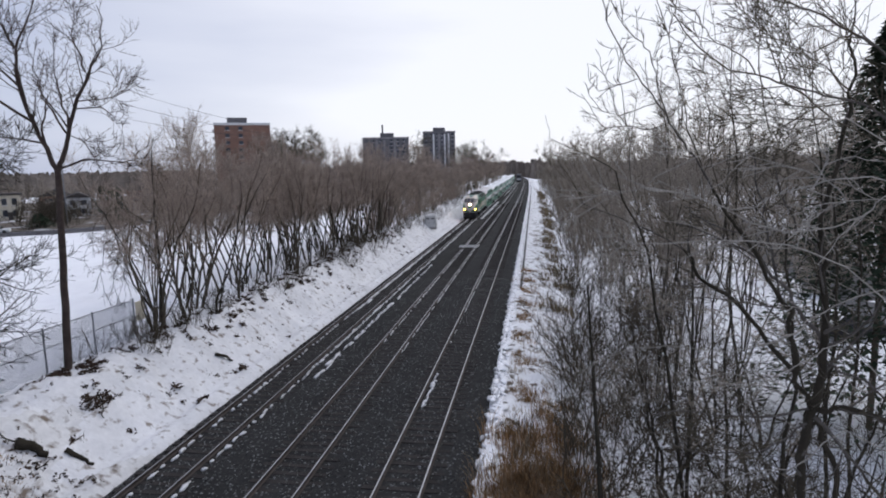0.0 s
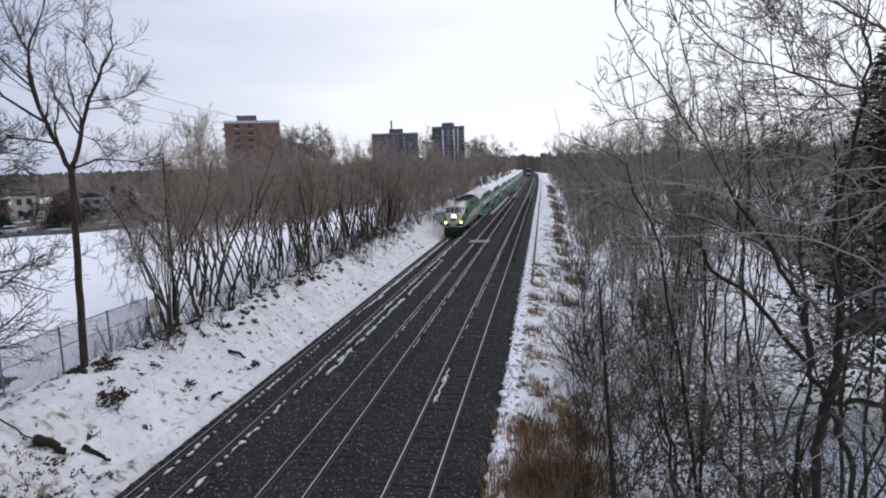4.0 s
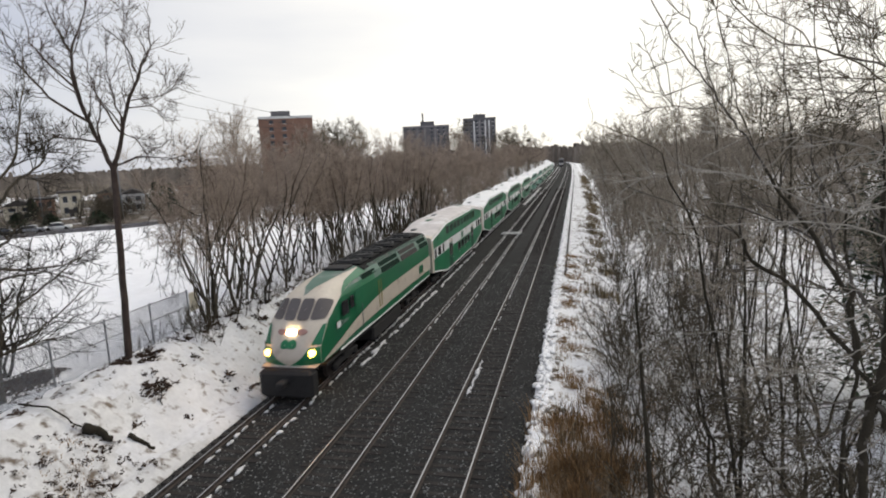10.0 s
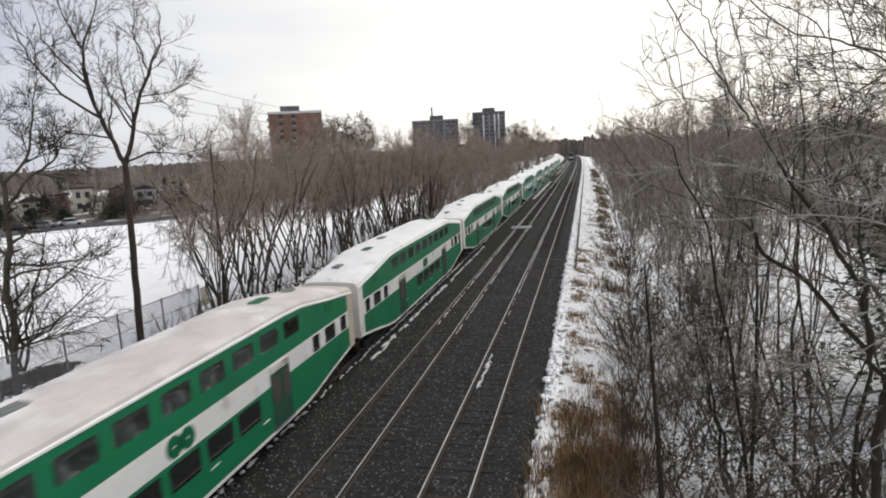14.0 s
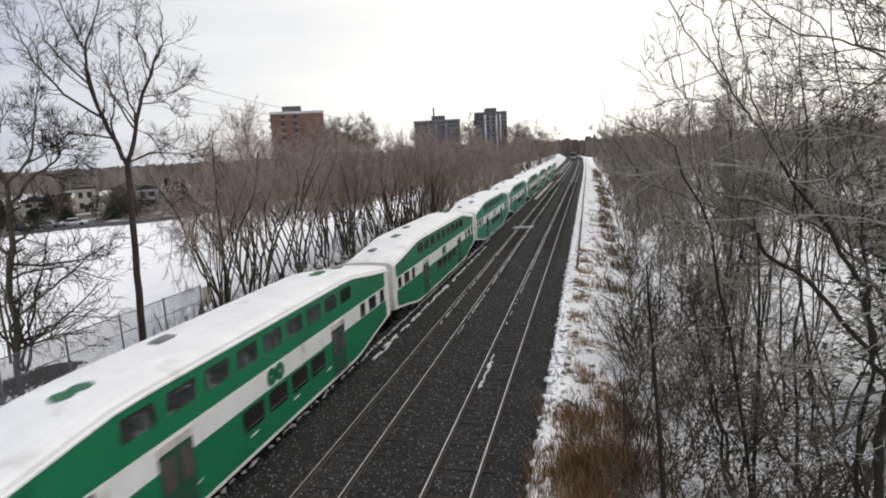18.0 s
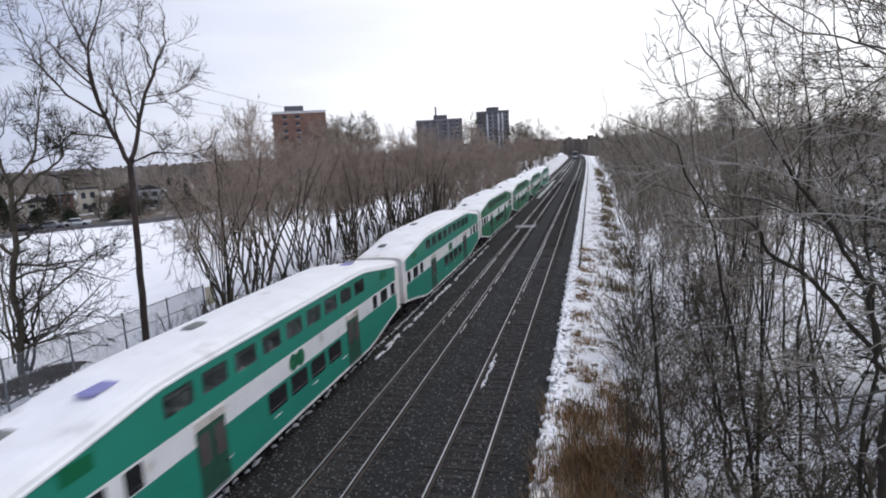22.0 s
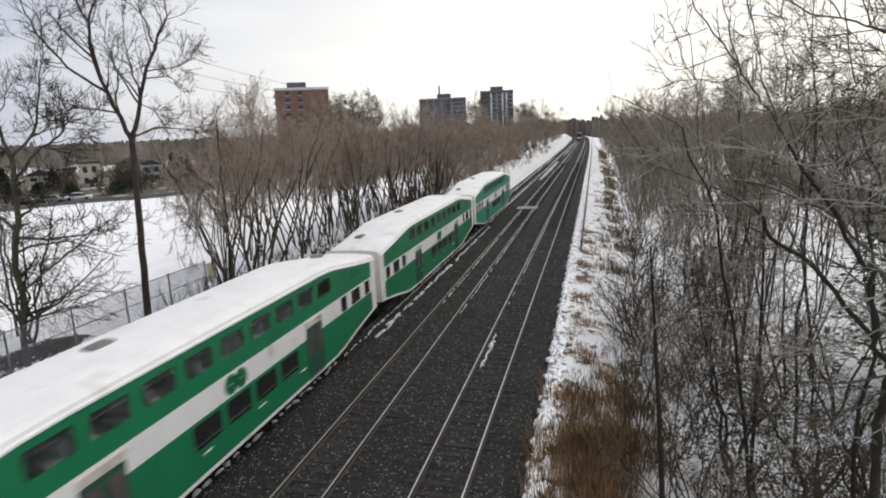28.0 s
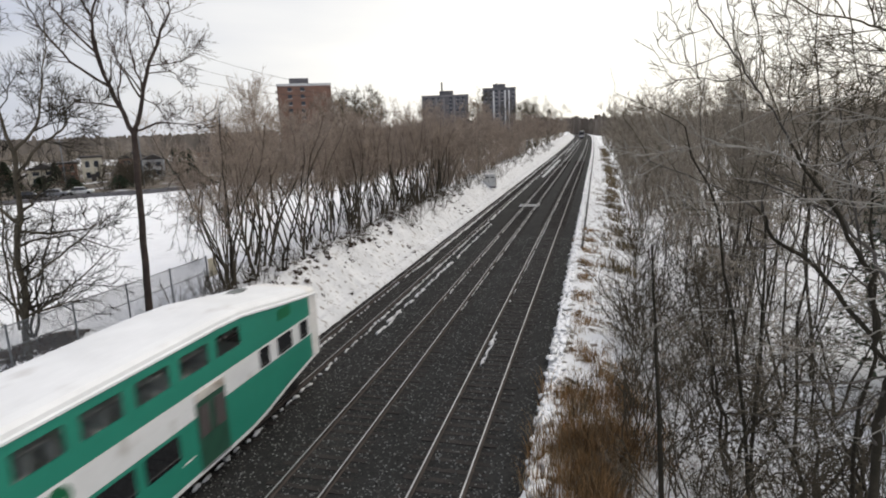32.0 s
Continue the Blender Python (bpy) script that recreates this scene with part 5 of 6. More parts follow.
t1.limb("spray", 0.013, 0.009, (2.46, 11.6, 10.94), (2.24, 11.62, 11.61), (2.08, 11.64, 12.22), (1.83, 11.66, 12.48), (1.6, 11.68, 12.75), (1.55, 11.7, 13.25))
t1.limb("spray", 0.014, 0.008, (3.1, 11.6, 10), (2.87, 11.68, 10.67), (2.78, 11.76, 11.19), (2.57, 11.84, 12.03), (2.39, 11.92, 12.76), (2.25, 12, 13.39))
t1.limb("spray", 0.013, 0.008, (3.54, 11.6, 9.21), (3.26, 11.7, 10.15), (3.22, 11.8, 10.87), (3.15, 11.9, 11.6), (3.12, 12, 12.03))
t1.limb("twiggy", 0.009, 0.006, (1.87, 11.6, 11.74), (1.55, 11.7, 11.65), (1.2, 11.8, 11.57), (1.05, 11.9, 11.75), (1.01, 12, 12.13))
t1.limb("twiggy", 0.01, 0.006, (2.24, 11.6, 11.3), (1.96, 11.7, 11.22), (1.57, 11.8, 11.09), (1.27, 11.9, 11.21), (1.03, 12, 11.66))
t1.limb("twiggy", 0.011, 0.006, (2.46, 11.6, 10.94), (2.12, 11.7, 10.82), (1.73, 11.8, 10.91), (1.47, 11.9, 11.47), (1.32, 12, 11.91), (1.17, 12.1, 12.4))
t1.limb("twiggy", 0.009, 0.006, (1.7, 11.6, 10.89), (1.64, 11.7, 11.44), (1.56, 11.8, 11.97), (1.6, 11.9, 12.31))
t1.limb("twiggy", 0.009, 0.006, (1.7, 11.6, 10.89), (1.3, 11.7, 10.88), (1.1, 11.8, 11.21), (0.9, 11.9, 11.55))
t1.limb("twiggy", 0.009, 0.006, (2.73, 11.6, 10.57), (2.42, 11.7, 10.84), (2.33, 11.8, 11.32), (2.36, 11.9, 11.84), (2.3, 12, 12.17))
t1.wood.done(t1.ob, GREYBARK, TWIG, trunk=DARKBARK)

t2 = BigTree(80, (7.5, 10.2, -2.1), "bare tree with dense twigs high over the bank", 0.006)
t2.limb("bare", 0.094, 0.056, (7.5, 10.2, -2.1), (7.0, 10.1, 3.0), (6.6, 10.0, 7.0), (6.3, 10.0, 9.8))
t2.limb("crown", 0.056, 0.009, (6.3, 10.0, 9.8), (6.2, 10.0, 11.4), (5.8, 10.0, 12.6), (5.6, 10.0, 14.6))
t2.limb("crown", 0.025, 0.017, (6.3, 10, 9.8), (5.25, 10.05, 10.81), (4.88, 10.1, 11.06), (4.42, 10.15, 11.18), (3.95, 10.2, 11.35))
t2.limb("crown", 0.017, 0.009, (3.95, 10.2, 11.35), (3.47, 10.27, 11.55), (3.07, 10.33, 11.65), (2.64, 10.4, 12.01), (2.34, 10.47, 12.45), (2.22, 10.53, 12.81), (2.13, 10.6, 13.27))
t2.limb("crown", 0.025, 0.012, (6.25, 10, 10.9), (5.19, 10.07, 11.75), (4.92, 10.13, 12), (4.62, 10.2, 12.19), (4.32, 10.27, 12.43), (3.94, 10.33, 12.61), (3.55, 10.4, 12.73))
t2.limb("spray", 0.011, 0.007, (3.95, 10.2, 11.35), (3.5, 10.33, 11.33), (3.12, 10.47, 11.33), (2.63, 10.6, 11.46))
t2.limb("crown", 0.017, 0.009, (4.54, 10.1, 10.82), (4.18, 10.24, 11.19), (3.89, 10.38, 11.43), (3.76, 10.52, 11.97), (3.65, 10.66, 12.4), (3.55, 10.8, 12.96))
t2.limb("limb", 0.014, 0.007, (4.77, 10.2, 11.05), (4.36, 10.35, 11.02), (4.08, 10.5, 11.07), (3.71, 10.65, 11.14), (3.35, 10.8, 11.31))
t2.limb("limb", 0.014, 0.007, (6.4, 10, 9.2), (5.18, 10.3, 10.53), (4.63, 10.4, 10.84), (4.09, 10.5, 10.85), (3.61, 10.6, 10.96), (3.2, 10.7, 10.97), (2.97, 10.8, 11.24), (2.86, 10.9, 11.58))
t2.limb("limb", 0.014, 0.008, (4.21, 10.2, 10.95), (3.73, 10.3, 10.62), (3.61, 10.4, 11.39), (3.56, 10.5, 12.19), (3.53, 10.6, 12.82))
t2.limb("limb", 0.014, 0.007, (4.95, 10.2, 12.01), (4.68, 10.3, 12.07), (4.33, 10.4, 11.85), (4.03, 10.5, 12.06), (3.64, 10.6, 12.24))
t2.limb("limb", 0.014, 0.007, (4.88, 10.1, 11.06), (4.67, 10.2, 11.36), (4.5, 10.3, 11.63), (4.25, 10.4, 11.79), (4.08, 10.5, 11.97))
t2.limb("limb", 0.012, 0.007, (4.63, 10.3, 10.83), (4.58, 10.45, 10.78), (4.22, 10.6, 10.7), (3.84, 10.75, 10.86), (3.36, 10.9, 10.7))
t2.limb("spray", 0.012, 0.007, (3.51, 10.4, 11.57), (3.27, 10.47, 11.9), (2.94, 10.55, 12.11), (2.69, 10.62, 12.45), (2.59, 10.7, 12.69))
t2.limb("spray", 0.012, 0.007, (3.9, 10.4, 11.44), (4.04, 10.5, 11.91), (4.01, 10.6, 12.36), (4.11, 10.7, 12.81))
t2.wood.done(t2.ob, GREYBARK, TWIG)

t3 = BigTree(78, (7.0, 8.5, -2.1), "bare tree with long pale branches hanging over the bank")
t3.limb("bare", 0.07, 0.029, (7.0, 8.5, -2.1), (6.6, 8.7, 3.0), (6.1, 8.9, 7.0), (5.8, 9.0, 9.8))
t3.limb("whip", 0.013, 0.008, (5.85, 9, 9.3), (4.77, 9, 9.68), (4.52, 9, 9.41), (4.17, 9, 9.25), (3.59, 9, 9.17), (3.06, 9, 9.33), (2.75, 9, 9.5), rise=0.0)
t3.limb("whip", 0.01, 0.007, (5.85, 9, 9.3), (4.78, 9, 9.64), (4.29, 9, 9.62), (3.94, 9, 9.57), (3.58, 9, 9.42), rise=0.0)
t3.limb("whip", 0.013, 0.008, (5.8, 9, 9.6), (4.59, 9.05, 9.95), (4.11, 9.11, 9.91), (3.77, 9.16, 9.81), (3.42, 9.22, 9.69), (3.22, 9.27, 9.53), (2.89, 9.33, 9.49), (2.54, 9.38, 9.64), (2.14, 9.44, 9.75), (1.74, 9.49, 9.79), (1.62, 9.55, 9.88), (1.29, 9.6, 10.02), rise=0.0)
t3.limb("whip", 0.011, 0.007, (2.14, 9.4, 9.75), (1.66, 9.5, 9.84), (1.34, 9.6, 9.75), (0.92, 9.7, 9.7), (0.48, 9.8, 9.65), rise=0.0)
t3.limb("whip", 0.013, 0.008, (6.1, 8.9, 7.2), (4.49, 9.29, 8.64), (3.75, 9.38, 8.95), (3.15, 9.46, 9.01), (2.69, 9.55, 9), (2.04, 9.64, 8.94), (1.46, 9.72, 8.94), (1.03, 9.81, 8.55), (0.86, 9.9, 8.25), rise=0.0)
t3.limb("whip", 0.013, 0.008, (6.1, 8.9, 7.2), (4.89, 9.04, 8.36), (4.43, 9.09, 8.18), (4.01, 9.13, 7.92), (3.81, 9.18, 7.65), (3.53, 9.22, 7.5), (2.99, 9.27, 7.32), (2.01, 9.31, 7.39), (1.51, 9.36, 7.32), (0.92, 9.4, 7.04), rise=0.0)
t3.limb("whip", 0.01, 0.007, (6.3, 8.85, 5.4), (4.45, 9.07, 7.61), (4.12, 9.13, 7.35), (3.77, 9.2, 7.07), (3.42, 9.27, 6.82), (2.87, 9.33, 6.68), (2.21, 9.4, 6.91), rise=0.0)
t3.limb("whip", 0.01, 0.007, (5.8, 9, 9.8), (4.26, 9.09, 10.76), (3.81, 9.17, 10.55), (3.62, 9.26, 10.45), (3.13, 9.34, 10.39), (2.6, 9.43, 10.39), (1.98, 9.51, 10.33), (1.71, 9.6, 10.4), rise=0.0)
t3.limb("whip", 0.01, 0.007, (3.85, 9, 9.81), (4.13, 9.2, 10.2), (3.99, 9.4, 10.41), (3.76, 9.6, 10.5), rise=0.02)
t3.limb("whip", 0.01, 0.007, (2.99, 9, 9.07), (2.51, 9.18, 8.92), (1.99, 9.35, 8.63), (1.6, 9.52, 8.65), (1.1, 9.7, 8.76), rise=0.0)
t3.limb("whip", 0.013, 0.007, (6.3, 8.85, 5.4), (4.57, 9.14, 6.2), (3.89, 9.28, 5.46), (3.37, 9.42, 5.31), (2.74, 9.56, 4.96), (2.25, 9.7, 4.75), rise=0.0)
t3.limb("whip", 0.01, 0.007, (4.29, 9, 9.61), (4.14, 9.18, 9.88), (3.91, 9.35, 10.04), (3.59, 9.52, 10.13), (3.26, 9.7, 10.06), rise=0.02)
t3.wood.done(t3.ob, PALE, NEARTWIG)

t4 = BigTree(79, (4.2, 16.2, -1.5), "slender leaning bare tree with a lone branch over the verge")
t4.limb("spray", 0.06, 0.018, (4.2, 16.2, -1.5), (3.7, 16.1, 3.5), (3.0, 16.0, 7.8), (2.1, 16.0, 10.0))
t4.limb("bare", 0.016, 0.005, (2.1, 16.0, 10.0), (1.4, 16.0, 10.45), (0.9, 16.0, 10.65), (0.4, 16.0, 10.9), (0.3, 16.0, 11.5))
t4.wood.done(t4.ob, DARKBARK, TWIG)

t5 = BigTree(81, (1.8, 14.2, -1.2), "slim dark bare tree with a straight trunk on the bank")
t5.limb("bare", 0.085, 0.02, (1.8, 14.2, -1.2), (1.62, 14.0, 2.0), (1.5, 14.0, 3.8), (1.38, 14.0, 5.6), (1.25, 14.1, 7.4))
t5.wood.done(t5.ob, DARKBARK, TWIG)

# spreading pale-barked trees on the bank
rr = random.Random(61)
for fx, fy, hgt in ((6.2, 14.6, 10.5), (8.4, 17.4, 11.5), (4.9, 18.2, 9.5), (10.6, 20.6, 12.0), (7.0, 21.8, 11.0)):
    fz0 = land(fx, fy) - 0.1
    tree = BigTree(rr.randrange(999), (fx, fy, fz0), "bare tree with spreading pale branches on the bank", 0.008)
    tree.limb("bare", 0.06, 0.025, (fx, fy, fz0), (fx - 0.2, fy, fz0 + hgt * 0.4), (fx - 0.1, fy + 0.2, fz0 + hgt * 0.75), (fx - 0.4, fy + 0.1, fz0 + hgt))
    for k in range(9):
        z = fz0 + hgt * (0.38 + 0.06 * k)
        a = math.pi + rr.uniform(-1.3, 1.3)
        reach = rr.uniform(2.2, 3.8) * (1.1 - 0.05 * k)
        cx, cy, up = math.cos(a) * reach, math.sin(a) * reach, rr.uniform(-0.3, 1.1)
        tree.limb("spray", 0.02, 0.006, (fx - 0.15, fy + 0.1, z), (fx + cx * 0.35, fy + cy * 0.35, z + 0.3 + up * 0.3), (fx + cx * 0.7, fy + cy * 0.7, z + 0.4 + up * 0.6), (fx + cx, fy + cy, z + 0.3 + up), rise=0.03)
    tree.wood.done(tree.ob, PALE, HAZE, trunk=DARKBARK)

# spreading small trees on the bank below the bridge
spread_kinds = [Wood(820 + k, 0.008, 3, 0.36, 0.32) for k in range(3)]
for k, w in enumerate(spread_kinds):
    rr = random.Random(820 + k)
    for j in range(3):
        a = math.tau * (j + rr.random() * 0.6) / 3
        ex, ey, ez = math.cos(a) * rr.uniform(1.2, 2.8), math.sin(a) * rr.uniform(1.2, 2.8), rr.uniform(4.5, 7.0)
        w.limb(wobble([(0, 0, -0.1), (ex * 0.2, ey * 0.2, ez * 0.3), (ex * 0.7, ey * 0.7, ez * 0.7), (ex, ey, ez)], rr, 3, 0.08), 0.075, 0.015, [(9, 1.2, 3.2, 60), (6, 0.6, 1.6, 50), (3, 0.3, 0.9, 46)], 0, 0.05)
plant(spread_kinds, made, [(7.6, 16.2), (4.4, 19.6), (8.6, 20.5), (6.4, 24.5), (7.2, 13.6), (6.3, 17.4), (9.8, 26.0)], "spreading small bare tree on the bank below the bridge",
      DARKBARK, TWIG, "thicket on the right bank", rg, 0.8, 1.1)
plant(spread_kinds, made, [(-26.4, 18.6), (-27.0, 22.0)], "spreading small bare tree behind the fence", DARKBARK, TWIG, "trees behind the fence", rg, 0.85, 1.15)
lv = Shape()
for k in range(200):
    y = 12 + 40 * rg.random() ** 1.2
    cx, cy, cz = 2.8 + rg.random() * 5.0 * (0.35 + y / 40), y, rg.uniform(0.2, 3.4)
    for _ in range(44):
        p = V((cx + rg.gauss(0, 0.4), cy + rg.gauss(0, 0.4), 0))
        p.z = land(p.x, p.y) + max(0.05, cz + rg.gauss(0, 0.4))
        d = V((rg.gauss(0, 1), rg.gauss(0, 1), rg.gauss(0, 1))).normalized() * rg.uniform(0.035, 0.09)
        n = d.cross(V((rg.gauss(0, 1), rg.gauss(0, 1), rg.gauss(0, 1)))).normalized() * d.length * 0.6
        lv.add([p - d, p + n, p + d, p - n], [(0, 1, 2, 3)])
solid("withered_leaves", lv, LEAF, "withered brown leaves hanging in the undergrowth", "leaves", kind="stuff")

# ---- fence ----
fence = thing("chain_link_fence", 0, 0, 0, 0, "galvanised chain-link fence with two rails along the snowy field", "fence")
FX, FY, FZ, FH = -20.0, [6.9 + 2.8 * k for k in range(8)], 2.0, 1.95
for y in FY:
    s = Shape()
    s.cyl((FX, y, FZ - 0.3), (FX, y, FZ + FH), 0.04, 8)
    s.cyl((FX, y, FZ + FH), (FX, y, FZ + FH + 0.05), 0.05, 8)
    part("post", s, STEEL, fence)
for a, b in zip(FY, FY[1:]):
    for z in (FH - 0.03, 1.12):
        s = Shape()
        s.cyl((FX, a, FZ + z), (FX, b, FZ + z), 0.024, 6)
        part("rail", s, STEEL, fence)
    s = Shape()
    hgt, wdt = FH - 0.05, b - a
    for k in range(-28, 41):
        for sgn in (1, -1):
            y0, y1 = k * 0.07, k * 0.07 + hgt
            z0, z1 = 0.0, hgt
            if y0 < 0:
                z0, y0 = -y0, 0.0
            if y1 > wdt:
                z1, y1 = z1 - (y1 - wdt), wdt
            if z1 - z0 > 0.05:
                p, q = (a + y0, z0), (a + y1, z1)
                if sgn < 0:
                    p, q = (a + b - p[0], p[1]), (a + b - q[0], q[1])
                s.tube([V((FX + 0.01 * sgn, p[0], FZ + p[1])), V((FX + 0.01 * sgn, q[0], FZ + q[1]))], 0.0055, 0.0055, 3)
    part("wire_mesh", s, MESHWIRE, fence)
part("notice_board", block(FX + 0.06, 26.9, 3.3, 0.03, 0.7, 1.0, 0.01), STUCCO, fence, "pale weathered board")


# ---- grass, litter and wood on the banks ----
def blades(name, spots, n, h0, h1, spreadr, material, label, rg, width=0.02, lean=0.2):
    """Tufts of bent blades; each tuft has a height of its own."""
    s = Shape()
    for cx, cy in spots:
        tall = rg.uniform(0.55, 1.0)
        for _ in range(n):
            a, q = rg.random() * math.tau, rg.random() ** 0.6
            x, y = cx + math.cos(a) * q * spreadr, cy + math.sin(a) * q * spreadr
            z, hh = land(x, y) - 0.03, rg.uniform(h0, h1) * tall * (1 - 0.45 * q * q)
            b = rg.random() * math.tau
            wx, wy = math.cos(b) * width, math.sin(b) * width
            lx, ly = (rg.gauss(0, lean) + 0.25 * math.cos(a) * q) * hh, (rg.gauss(0, lean) + 0.25 * math.sin(a) * q) * hh
            s.add([(x - wx, y - wy, z), (x + wx, y + wy, z), (x + lx * 0.35 + wx * 0.7, y + ly * 0.35 + wy * 0.7, z + hh * 0.6), (x + lx * 0.35 - wx * 0.7, y + ly * 0.35 - wy * 0.7, z + hh * 0.6),
                   (x + lx, y + ly, z + hh * 0.96)], [(0, 1, 2, 3), (3, 2, 4)])
    return solid(name, s, material, label, "grass", kind="stuff")


rg = random.Random(9)
blades("dry_grass", [(0.1 + rg.gauss(0, 0.75), 17.4 + rg.gauss(0, 2.6)) for _ in range(95)], 60, 0.6, 1.9, 0.45, GRASS, "tall rusty-brown dry grass beside the ballast", rg, 0.012, 0.26)
blades("dry_grass", [(0.2 + rg.gauss(0, 0.8), 17.4 + rg.gauss(0, 2.6)) for _ in range(60)], 40, 0.4, 1.5, 0.4, LEAF, "dark brown stalks standing in the rusty grass", rg, 0.012, 0.3)
blades("straw_grass", [(-0.1 + rg.gauss(0, 0.9), 17.2 + rg.gauss(0, 2.6)) for _ in range(60)], 20, 0.7, 2.1, 0.5, STRAW, "pale stalks standing in the rusty grass", rg, 0.008, 0.34)
blades("dry_grass", [(1.6 + rg.gauss(0, 0.8), 22 + rg.gauss(0, 2.8)) for _ in range(34)], 40, 0.4, 1.4, 0.45, GRASS, "rusty-brown dry grass among the saplings", rg, 0.011, 0.3)
blades("dry_grass", [(2.2 + rg.gauss(0, 0.75), 46 + 8.3 * (k % 7) + rg.gauss(0, 1.6)) for k in range(56)], 30, 0.7, 1.7, 0.6, WEED, "tall dull-brown dry grass beside the ballast", rg, 0.028)
blades("dry_grass", [(2.6 + rg.gauss(0, 0.5), rg.uniform(105, 250)) for _ in range(60)], 30, 0.8, 1.9, 1.0, WEED, "tall dull-brown dry grass beside the ballast", rg, 0.06)
blades("straw_grass", [(rg.uniform(-1.5, 0.9), 17 + 45 * rg.random()) for _ in range(70)], 22, 0.15, 0.55, 0.35, STRAW, "pale straw-coloured grass poking out of the snow", rg, 0.012)
blades("dry_grass", [(-0.6 + rg.gauss(0, 0.4), 22 + 4.6 * (k % 9) + rg.gauss(0, 0.6)) for k in range(80)], 34, 0.2, 0.8, 0.4, GRASS, "patches of dull brown grass along the ballast edge", rg, 0.012)
blades("straw_grass", [(rg.uniform(0.0, 3.0), 20 + 80 * rg.random()) for _ in range(130)], 24, 0.15, 0.65, 0.45, WEED, "brown weeds poking out of the snow", rg, 0.012)
blades("straw_grass", [(rg.uniform(-1.3, 2.6), 13 + 50 * rg.random() ** 1.3) for _ in range(190)], 26, 0.08, 0.42, 0.5, STRAW, "fine tan grass standing in the thin snow of the verge", rg, 0.009, 0.45)
blades("weed_stalks", [(-15 - 3.5 * rg.random(), 13 + 45 * rg.random()) for _ in range(60)], 6, 0.1, 0.45, 0.25, LITTER, "thin dark weed stalks on the snowy bank", rg, 0.01)


def clump(spots, name, label, rg, size=0.16):
    s = Shape()
    for x, y, k in spots:
        for _ in range(int(14 * k)):
            a = rg.random() * math.tau
            q = size * k * rg.random()
            px, py = x + math.cos(a) * q, y + math.sin(a) * q * 1.4
            pz = land(px, py) + 0.02
            d = V((rg.gauss(0, 1), rg.gauss(0, 1), rg.uniform(-0.1, 0.7))).normalized() * rg.uniform(0.06, 0.22) * k
            s.tube([V((px, py, pz)), V((px, py, pz)) + d * 0.6 + V((0, 0, 0.03)), V((px, py, pz)) + d], 0.034 * k, 0.008, 3)
    return solid(name, s, LITTER, label, "debris", kind="stuff")


clump([(-18.9 + 4.0 * rg.random() ** 1.5, 14 + 60 * rg.random() ** 1.1, rg.uniform(0.4, 1.25)) for _ in range(95)], "brush_litter", "dark twigs and dead leaves on the snowy bank", rg)
clump([(-18.0 + 3.2 * rg.random(), 13 + 40 * rg.random() ** 1.3, rg.uniform(1.0, 1.7)) for _ in range(20)], "brush_litter", "larger heaps of dark twigs on the snowy bank", rg)
clump([(-17.5 + 3.0 * rg.random(), 12.5 + 4.4 * rg.random(), rg.uniform(0.3, 0.6)) for _ in range(170)], "brush_litter", "brown leaf litter at the foot of the bank", rg)
blades("straw_grass", [(-16.2 + rg.gauss(0, 0.7), 14.6 + rg.gauss(0, 0.8)) for _ in range(26)], 16, 0.08, 0.3, 0.3, GRASS, "flattened brown grass showing through the snow", rg, 0.014, 0.7)
clump([(-17.0 + rg.gauss(0, 0.35), 19.8 + rg.gauss(0, 0.5), rg.uniform(0.6, 1.3)) for _ in range(14)], "brush_litter", "dead brown shrub on the snowy bank", rg)
clump([(-18.6 + rg.uniform(-0.7, 0.7), 21 + rg.uniform(-0.8, 1.2), 1.3) for _ in range(12)], "brush_litter", "heap of dark twigs round the foot of the tree", rg)
clump([(-19.3 + rg.uniform(-0.2, 0.3), 14 + 14 * k / 60, 0.5) for k in range(60)], "brush_litter", "dark leaves along the foot of the fence", rg)
clump([(-18.4 + rg.gauss(0, 0.55), 24 + 70 * k / 200, rg.uniform(0.6, 1.5)) for k in range(170)], "brush_litter", "dark brush along the foot of the thicket", rg)


clump([(-23.9 + rg.gauss(0, 0.8), 19.6 + rg.gauss(0, 0.9), rg.uniform(0.9, 2.2)) for _ in range(80)], "brush_litter", "heap of dark brush behind the fence", rg, 0.3)
clump([(-21.8 + rg.gauss(0, 0.7), 17.0 + rg.gauss(0, 1.2), rg.uniform(0.3, 0.8)) for _ in range(90)], "brush_litter", "brown leaves lying behind the fence", rg, 0.3)


def log(points, r, label):
    s = Shape()
    s.tube(wobble([(x, y, land(x, y) + h) for x, y, h in points], random.Random(2), 4, 0.03), r, r * 0.55, 9, 0, True)
    return solid("fallen_log", s, DARKBARK, label, "log", smooth=True)


log([(-17.0, 16.2, 0.14), (-16.7, 16.5, 0.17), (-16.35, 16.7, 0.12)], 0.2, "short dark fallen log on the snow")
log([(-19.4, 16.0, 0.2), (-18.2, 16.1, 0.16), (-17.0, 16.25, 0.14)], 0.04, "thin bare pole lying on the snow")
log([(-16.2, 17.3, 0.1), (-15.8, 17.5, 0.12), (-15.5, 17.7, 0.06)], 0.1, "short rotten log on the snow")
log([(-17.2, 20.2, 0.25), (-16.8, 20.0, 0.2), (-16.5, 19.6, 0.08)], 0.03, "thin broken branch on the snow")
log([(-16.4, 27.6, 0.1), (-16.0, 28.0, 0.2), (-15.8, 28.2, 0.05)], 0.09, "broken dark branch on the snow")

